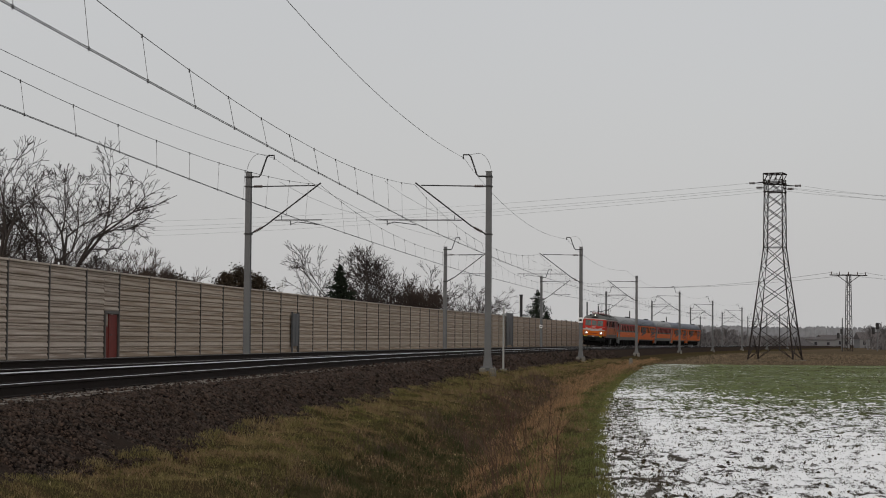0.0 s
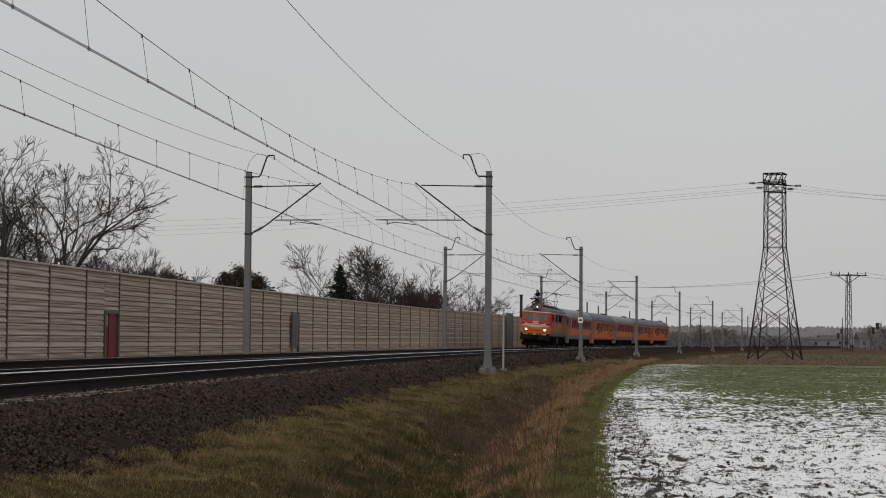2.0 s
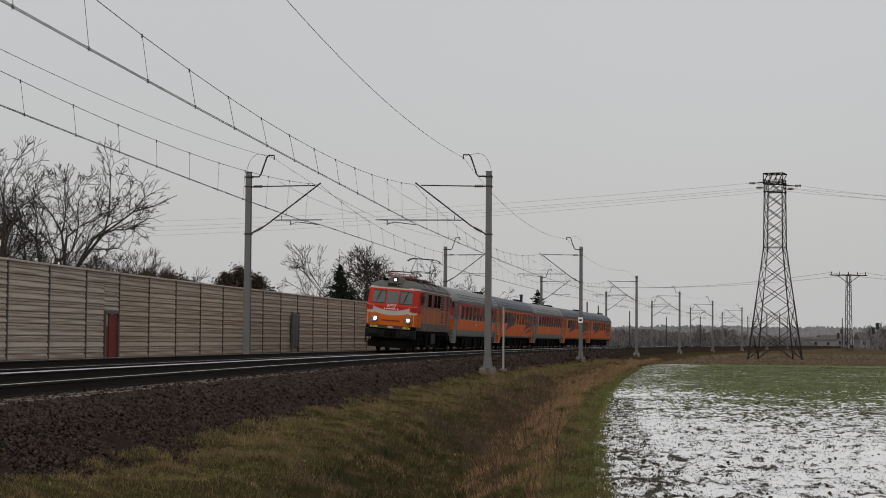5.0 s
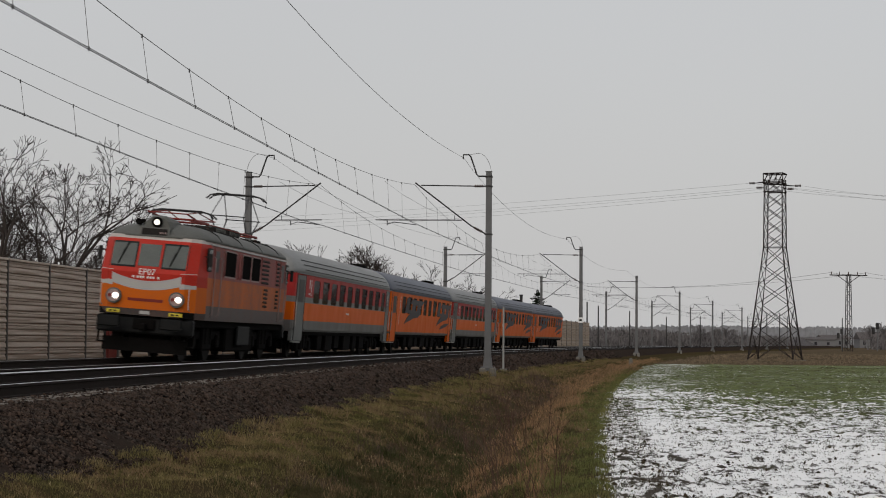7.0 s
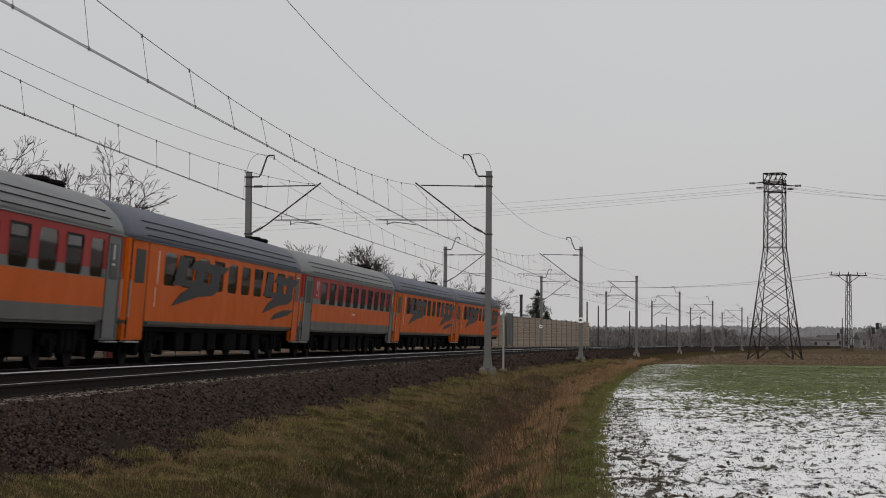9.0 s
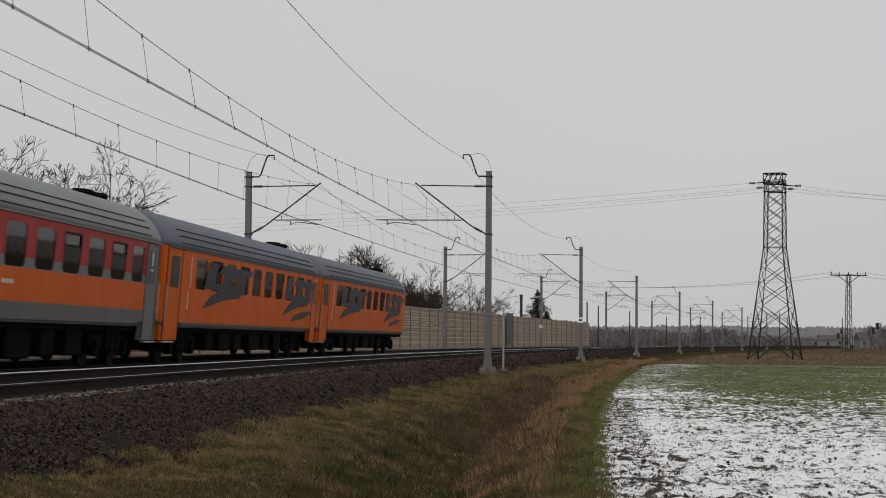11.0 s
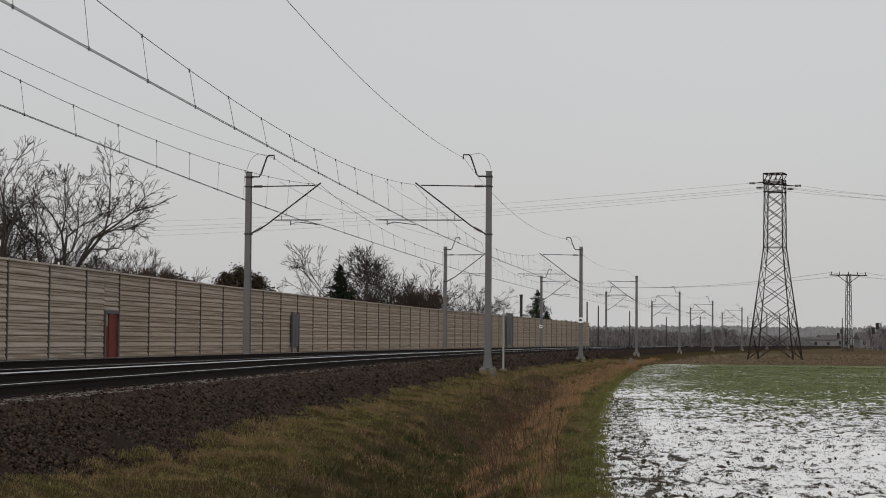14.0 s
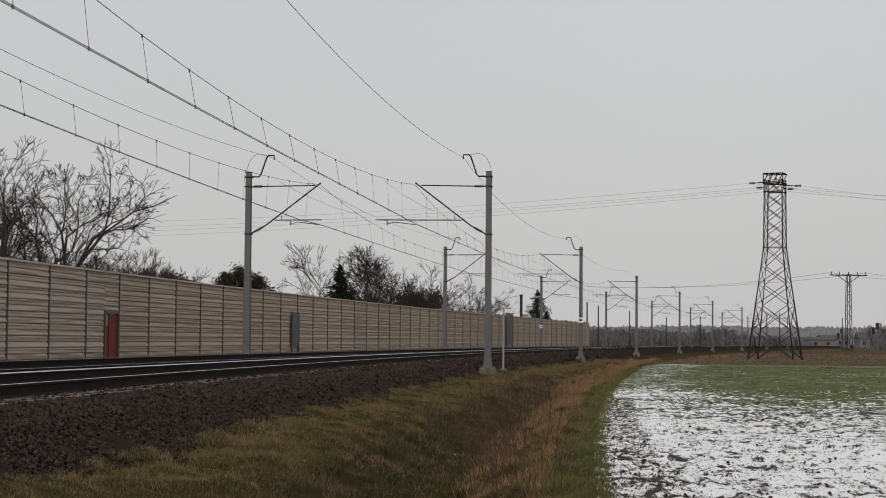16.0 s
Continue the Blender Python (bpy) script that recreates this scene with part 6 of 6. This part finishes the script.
        box(bm, (7.40, -0.09, 0.82), (7.66, 0.09, 1.02), 0.03)
        made.append(part("coupling", bm, M_UNDER, e))
        for sy in (-1, 1):
            bm = bmesh.new()
            tube(bm, [(7.34, sy * 0.875, 1.04), (7.70, sy * 0.875, 1.04)], 0.11, 14)
            box(bm, (7.86, sy * 0.875 - 0.32, 0.86), (7.93, sy * 0.875 + 0.32, 1.20), 0.05)
            tube(bm, [(7.66, sy * 0.875, 1.04), (7.88, sy * 0.875, 1.04)], 0.085, 14)
            made.append(part("buffer", fix(bm), M_BUFFER, e, "grey rectangular buffer"))
            bm = bmesh.new()
            box(bm, (7.0, sy * 1.25 - 0.12, 0.42), (7.22, sy * 1.25 + 0.12, 0.46), 0.01)
            box(bm, (7.08, sy * 1.25 - 0.12, 0.42), (7.12, sy * 1.25 - 0.08, 0.8))
            box(bm, (7.08, sy * 1.25 + 0.08, 0.42), (7.12, sy * 1.25 + 0.12, 0.8))
            made.append(part("step", bm, M_UNDER, e))
            bm = bmesh.new()
            tube(bm, [(7.4, sy * 1.24, 1.45), (7.56, sy * 1.24, 1.5), (7.62, sy * 1.24, 2.0), (7.5, sy * 1.24, 2.05)], 0.014, 6)
            made.append(part("handrail", bm, M_BAND, e))
        bm = bmesh.new()
        loft(bm, [[(7.1, -1.2, 0.22), (7.1, 1.2, 0.22), (7.1, 1.2, 0.6), (7.1, -1.2, 0.6)], [(7.2, -1.2, 0.22), (7.2, 1.2, 0.22), (7.14, 1.2, 0.6), (7.14, -1.2, 0.6)]])
        for sy in (-1, 1):
            box(bm, (7.02, sy * 0.8 - 0.06, 0.5), (7.14, sy * 0.8 + 0.06, 0.9))
        made.append(part("rail_guard", fix(bm), M_UNDER, e))
        # roof lamp and destination box
        bm = bmesh.new()
        loft(bm, [[(6.95, -0.42, 3.46), (6.95, 0.42, 3.46), (6.86, 0.42, 3.70), (6.86, -0.42, 3.70)], [(7.14, -0.42, 3.46), (7.14, 0.42, 3.46), (7.10, 0.42, 3.70), (7.10, -0.42, 3.70)]])
        db = part("indicator_box", fix(bm), M_ROOF_LOCO, e)
        made.append(db)
        bm = bmesh.new()
        loft(bm, [[(7.13, -0.36, 3.49), (7.13, 0.36, 3.49), (7.10, 0.36, 3.67), (7.10, -0.36, 3.67)], [(7.147, -0.36, 3.49), (7.147, 0.36, 3.49), (7.115, 0.36, 3.67), (7.115, -0.36, 3.67)]])
        part("indicator_glass", fix(bm), M_GRILLE, db)
        bm = bmesh.new()
        for q in (0.18, 0.25, 0.32):
            box(bm, (7.13, q - 0.02, 3.53), (7.152, q + 0.02, 3.58))
        part("number_bars", bm, M_FRAME, db)
        bm = bmesh.new()
        loft(bm, [[(x, -w, 3.66), (x, w, 3.66), (x, w * 0.8, 3.9), (x, w * 0.4, z), (x, -w * 0.4, z), (x, -w * 0.8, 3.9)] for x, w, z in ((5.6, 0.5, 4.02), (6.7, 0.46, 4.06), (6.86, 0.36, 4.0))])
        hs = part("lamp_housing", fix(bm), M_ROOF_LOCO, e)
        made.append(hs)
        bm = bmesh.new()
        tube(bm, [(6.8, 0, 3.86), (6.93, 0, 3.86)], 0.15, 20)
        part("lamp_rim", bm, M_UNDER, hs)
        bm = bmesh.new()
        tube(bm, [(6.92, 0, 3.86), (6.95, 0, 3.86)], 0.08, 20)
        part("lens", fix(bm), M_LENS_DIM if sx > 0 else M_CABGLASS, hs, "lit top lamp" if sx > 0 else "")
        bm = bmesh.new()
        tube(bm, [(6.3, -0.62, 3.82), (6.5, -0.62, 3.86), (6.62, -0.62, 3.86)], 0.05, 10, r2=0.09)
        tube(bm, [(6.25, -0.5, 3.84), (6.45, -0.5, 3.88), (6.55, -0.5, 3.88)], 0.04, 10, r2=0.075)
        made.append(part("horn", bm, M_UNDER, e))
        # side of the cab
        for sy in (-1, 1):
            bm = bmesh.new()
            slab(bm, rounded(5.15, 5.85, 1.3, 3.32, 0.05), sy * 1.45, sy * 1.492)
            d = part("cab_door", bm, M_LOCO_SIDE, e)
            made.append(d)
            bm = bmesh.new()
            slab(bm, rounded(5.25, 5.75, 2.62, 3.22, 0.05), sy * 1.46, sy * 1.499)
            part("pane", bm, M_PANE, d)
            for x in (5.07, 5.93):
                bm = bmesh.new()
                tube(bm, [(x, sy * 1.48, 1.35), (x, sy * 1.545, 1.4), (x, sy * 1.545, 3.0), (x, sy * 1.48, 3.05)], 0.016, 6)
                made.append(part("handrail", bm, M_FRAME, e))
            bm = bmesh.new()
            slab(bm, rounded(6.12, 6.62, 2.60, 3.26, 0.05), sy * 1.44, sy * 1.487)
            cw = part("side_window", bm, M_RUBBER, e)
            made.append(cw)
            bm = bmesh.new()
            slab(bm, rounded(6.16, 6.58, 2.64, 3.22, 0.04), sy * 1.44, sy * 1.493)
            part("pane", bm, M_CABGLASS, cw)
            bm = bmesh.new()
            box(bm, (6.72, sy * 1.58 - 0.05, 2.72), (6.86, sy * 1.58 + 0.05, 3.1), 0.02)
            tube(bm, [(6.78, sy * 1.42, 3.0), (6.78, sy * 1.56, 3.0)], 0.02, 6)
            made.append(part("mirror", bm, M_RUBBER, e, "black rear-view mirror"))
        for ob in made:
            ob.matrix_basis = M @ Matrix.Translation((-CUT, 0, 0))
    # side windows and grilles between the cabs
    for sy in (-1, 1):
        for a, b in ((2.45, 4.0), (0.25, 1.55), (-1.25, 0.1)):
            bm = bmesh.new()
            slab(bm, rounded(a, b, 2.50, 3.30, 0.07), sy * 1.44, sy * 1.488)
            w = part("window", bm, M_FRAME, e)
            bm = bmesh.new()
            slab(bm, rounded(a + 0.045, b - 0.045, 2.55, 3.26, 0.05), sy * 1.44, sy * 1.494)
            part("pane", bm, M_DARKPANE, w)
        for a, b, z0, z1 in ((-2.75, -1.5, 2.45, 3.32), (-2.75, -2.0, 1.7, 2.4), (-4.6, -4.0, 2.45, 3.32), (-4.6, -4.05, 1.7, 2.4)):
            bm = bmesh.new()
            box(bm, (a, sy * 1.44, z0), (b, sy * 1.489, z1), 0.01)
            g = part("grille", bm, M_LOCO_SIDE, e)
            n = max(3, int((z1 - z0) / 0.13))
            for k in range(n):
                z = z0 + 0.04 + (z1 - z0 - 0.04) * k / n
                bm = bmesh.new()
                loft(bm, [[(x, sy * 1.488, z), (x, sy * 1.512, z + 0.02), (x, sy * 1.49, z + 0.075)] for x in (a + 0.06, b - 0.06)])
                part("slat", fix(bm), M_GRILLE, g)
        for x in (1.85, 2.2, 4.25):
            bm = bmesh.new()
            tube(bm, [(x, sy * 1.49, 2.5), (x, sy * 1.53, 2.55), (x, sy * 1.53, 3.2), (x, sy * 1.49, 3.25)], 0.025, 6)
            part("drain_pipe", bm, M_LOCO_SIDE, e)
        bm = bmesh.new()
        box(bm, (-5.9, sy * 1.45, 3.35), (5.9, sy * 1.475, 3.40), 0.008)
        part("gutter", bm, M_BAND, e)
    # lettering on the front
    for txt, size, z in (("EP07", 0.24, 2.36),):
        cu = bpy.data.curves.new("class_letters", "FONT")
        cu.body, cu.size, cu.extrude, cu.align_x = txt, size, 0.004, "CENTER"
        tmp = bpy.data.objects.new("class_letters", cu)
        me = bpy.data.meshes.new_from_object(tmp)
        bpy.data.objects.remove(tmp)
        me.materials.append(M_LETTER)
        ob = new("class_letters", me)
        ob.parent = e
        ob.matrix_basis = Matrix.Translation((nose(2.45) - CUT + 0.012, 0, z)) @ Matrix(((0, 0, 1, 0), (1, 0, 0, 0), (0, 1, 0, 0), (0, 0, 0, 1)))
        ob["label"] = "white class letters"
    for y in (-0.40, -0.28, -0.20, -0.12, 0.0, 0.08, 0.16, 0.30):
        front_patch("number_bar", [(y, 2.26), (y + 0.055, 2.26), (y + 0.055, 2.32), (y, 2.32)], 0.012, M_LETTER, e).matrix_basis = Matrix.Translation((-CUT, 0, 0))
    # roof gear
    for x0, x1, w, z in ((-1.9, -0.2, 0.6, 4.12), (0.1, 1.5, 0.55, 4.08)):
        bm = bmesh.new()
        box(bm, (x0, -w, 3.84), (x1, w, z), 0.06)
        rb = part("resistor_box", bm, M_GRILLE, roof, "dark roof equipment housing")
        for k in range(7):
            bm = bmesh.new()
            q = x0 + (x1 - x0) * (k + 0.5) / 7
            box(bm, (q - 0.03, w - 0.02, 3.92), (q + 0.03, w + 0.025, z - 0.05))
            part("rib", bm, M_ROOF_LOCO, rb)
    for x in (-5.6,):
        bm = bmesh.new()
        tube(bm, [(x, 0.3, 3.7), (x, 0.3, 4.0)], 0.25, 14)
        part("roof_vent", bm, M_UNDER, roof)
    for x in (-4.65, -2.75, 2.65, 4.55):
        for y in (-0.55, 0.55):
            bm = bmesh.new()
            for k in range(4):
                tube(bm, [(x, y, 3.84 + 0.06 * k), (x, y, 3.875 + 0.06 * k)], 0.06, 10)
            part("insulator", bm, M_INSUL, roof)
    bm = bmesh.new()
    tube(bm, [(5.3, 0.62, 4.02), (2.0, 0.66, 4.06), (-4.6, 0.6, 4.06)], 0.018, 6)
    part("bus_bar", bm, M_PANTO, roof)
    def panto(x, raised):
        bm = bmesh.new()
        for y in (-0.55, 0.55):
            tube(bm, [(x - 0.95, y, 4.08), (x + 0.95, y, 4.08)], 0.035, 6)
        for q in (-0.95, 0.95):
            tube(bm, [(x + q, -0.6, 4.08), (x + q, 0.6, 4.08)], 0.035, 6)
        base = part("pantograph_base", bm, M_PANTO, e, "red-brown pantograph base")
        up = 5.36 if raised else 4.34
        kx, kz = (1.25, 4.62) if raised else (1.75, 4.2)
        for q in (-1, 1):
            for y in (-0.5, 0.5):
                bm = bmesh.new()
                tube(bm, [(x + q * 0.45, y, 4.12), (x + q * kx, y * 1.1, kz)], 0.024, 6)
                part("lower_arm", bm, M_DARKSTEEL if raised else M_PANTO, base)
                bm = bmesh.new()
                tube(bm, [(x + q * kx, y * 1.1, kz), (x + q * 0.12, y * 0.9, up)], 0.017, 6)
                part("upper_arm", bm, M_DARKSTEEL if raised else M_PANTO, base)
            bm = bmesh.new()
            tube(bm, [(x + q * kx, -0.6, kz), (x + q * kx, 0.6, kz)], 0.02, 6)
            part("cross_tube", bm, M_DARKSTEEL if raised else M_PANTO, base)
        for q in (-0.22, 0.22):
            bm = bmesh.new()
            tube(bm, [(x + q, -0.98, up - 0.14), (x + q, -0.85, up - 0.02), (x + q, -0.6, up + 0.04), (x + q, 0.6, up + 0.04), (x + q, 0.85, up - 0.02), (x + q, 0.98, up - 0.14)], 0.028, 6)
            part("collector_strip", bm, M_DARKSTEEL, base)
        bm = bmesh.new()
        for y in (-0.5, 0.5):
            tube(bm, [(x - 0.24, y, up + 0.01), (x + 0.24, y, up + 0.01)], 0.02, 6)
        part("head_frame", bm, M_DARKSTEEL, base)
    panto(3.6, False)
    panto(PANTO_X, True)
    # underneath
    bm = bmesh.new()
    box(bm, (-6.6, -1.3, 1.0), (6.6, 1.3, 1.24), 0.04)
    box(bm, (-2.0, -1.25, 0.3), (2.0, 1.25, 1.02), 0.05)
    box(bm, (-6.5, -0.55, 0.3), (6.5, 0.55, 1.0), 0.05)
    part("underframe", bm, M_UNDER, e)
    for sy in (-1, 1):
        bm = bmesh.new()
        box(bm, (-0.9, sy * 1.34 - 0.05, 0.5), (0.9, sy * 1.34 + 0.04, 1.1), 0.03)
        part("battery_box", bm, M_BUFFER, e, "grey battery box under the frame")
    for x in (-4.2, 4.2):
        bogie(e, x, 3.05, 0.625, 0.78)
    return e


PANTO_X = -3.7
TRAIN = []
loco = build_engine()
TRAIN.append((loco, 7.56, 4.2))
coach_red, coach_orange, coach_last = build_coach(False), build_coach(True), build_coach(True, last=True)
for _k, _c in enumerate((coach_red, coach_orange, copy_thing(coach_red, pose(0, 0, 0)), copy_thing(coach_orange, pose(0, 0, 0)), coach_last)):
    TRAIN.append((_c, 15.92 + 24.5 * (_k + 0.5), 8.6))


def front_at(t):
    """Where the engine's front is along the line."""
    u = t - 7.0
    return 52.374 - 24.207 * u + 0.2418 * u * u + 0.00363 * u ** 3


def rail_point(s):
    o, z = canted(0, 0, False)
    return tk(s, o, z)


def motions():
    for t, mid, half in TRAIN:
        rows = []
        for k in range(33):
            time = k * 0.5
            s = front_at(time) + mid
            a, b = rail_point(s - half), rail_point(s + half)
            x = (a - b).normalized()
            h = heading(s)
            y = Vector((math.cos(h) * math.cos(CANT_F), -math.sin(h) * math.cos(CANT_F), -math.sin(CANT_F)))
            y = (y - x * y.dot(x)).normalized()
            z = x.cross(y)
            p = (a + b) / 2
            rows.append((time, Matrix(((x.x, y.x, z.x, p.x), (x.y, y.y, z.y, p.y), (x.z, y.z, z.z, p.z), (0, 0, 0, 1)))))
        walk(t, rows)


motions()
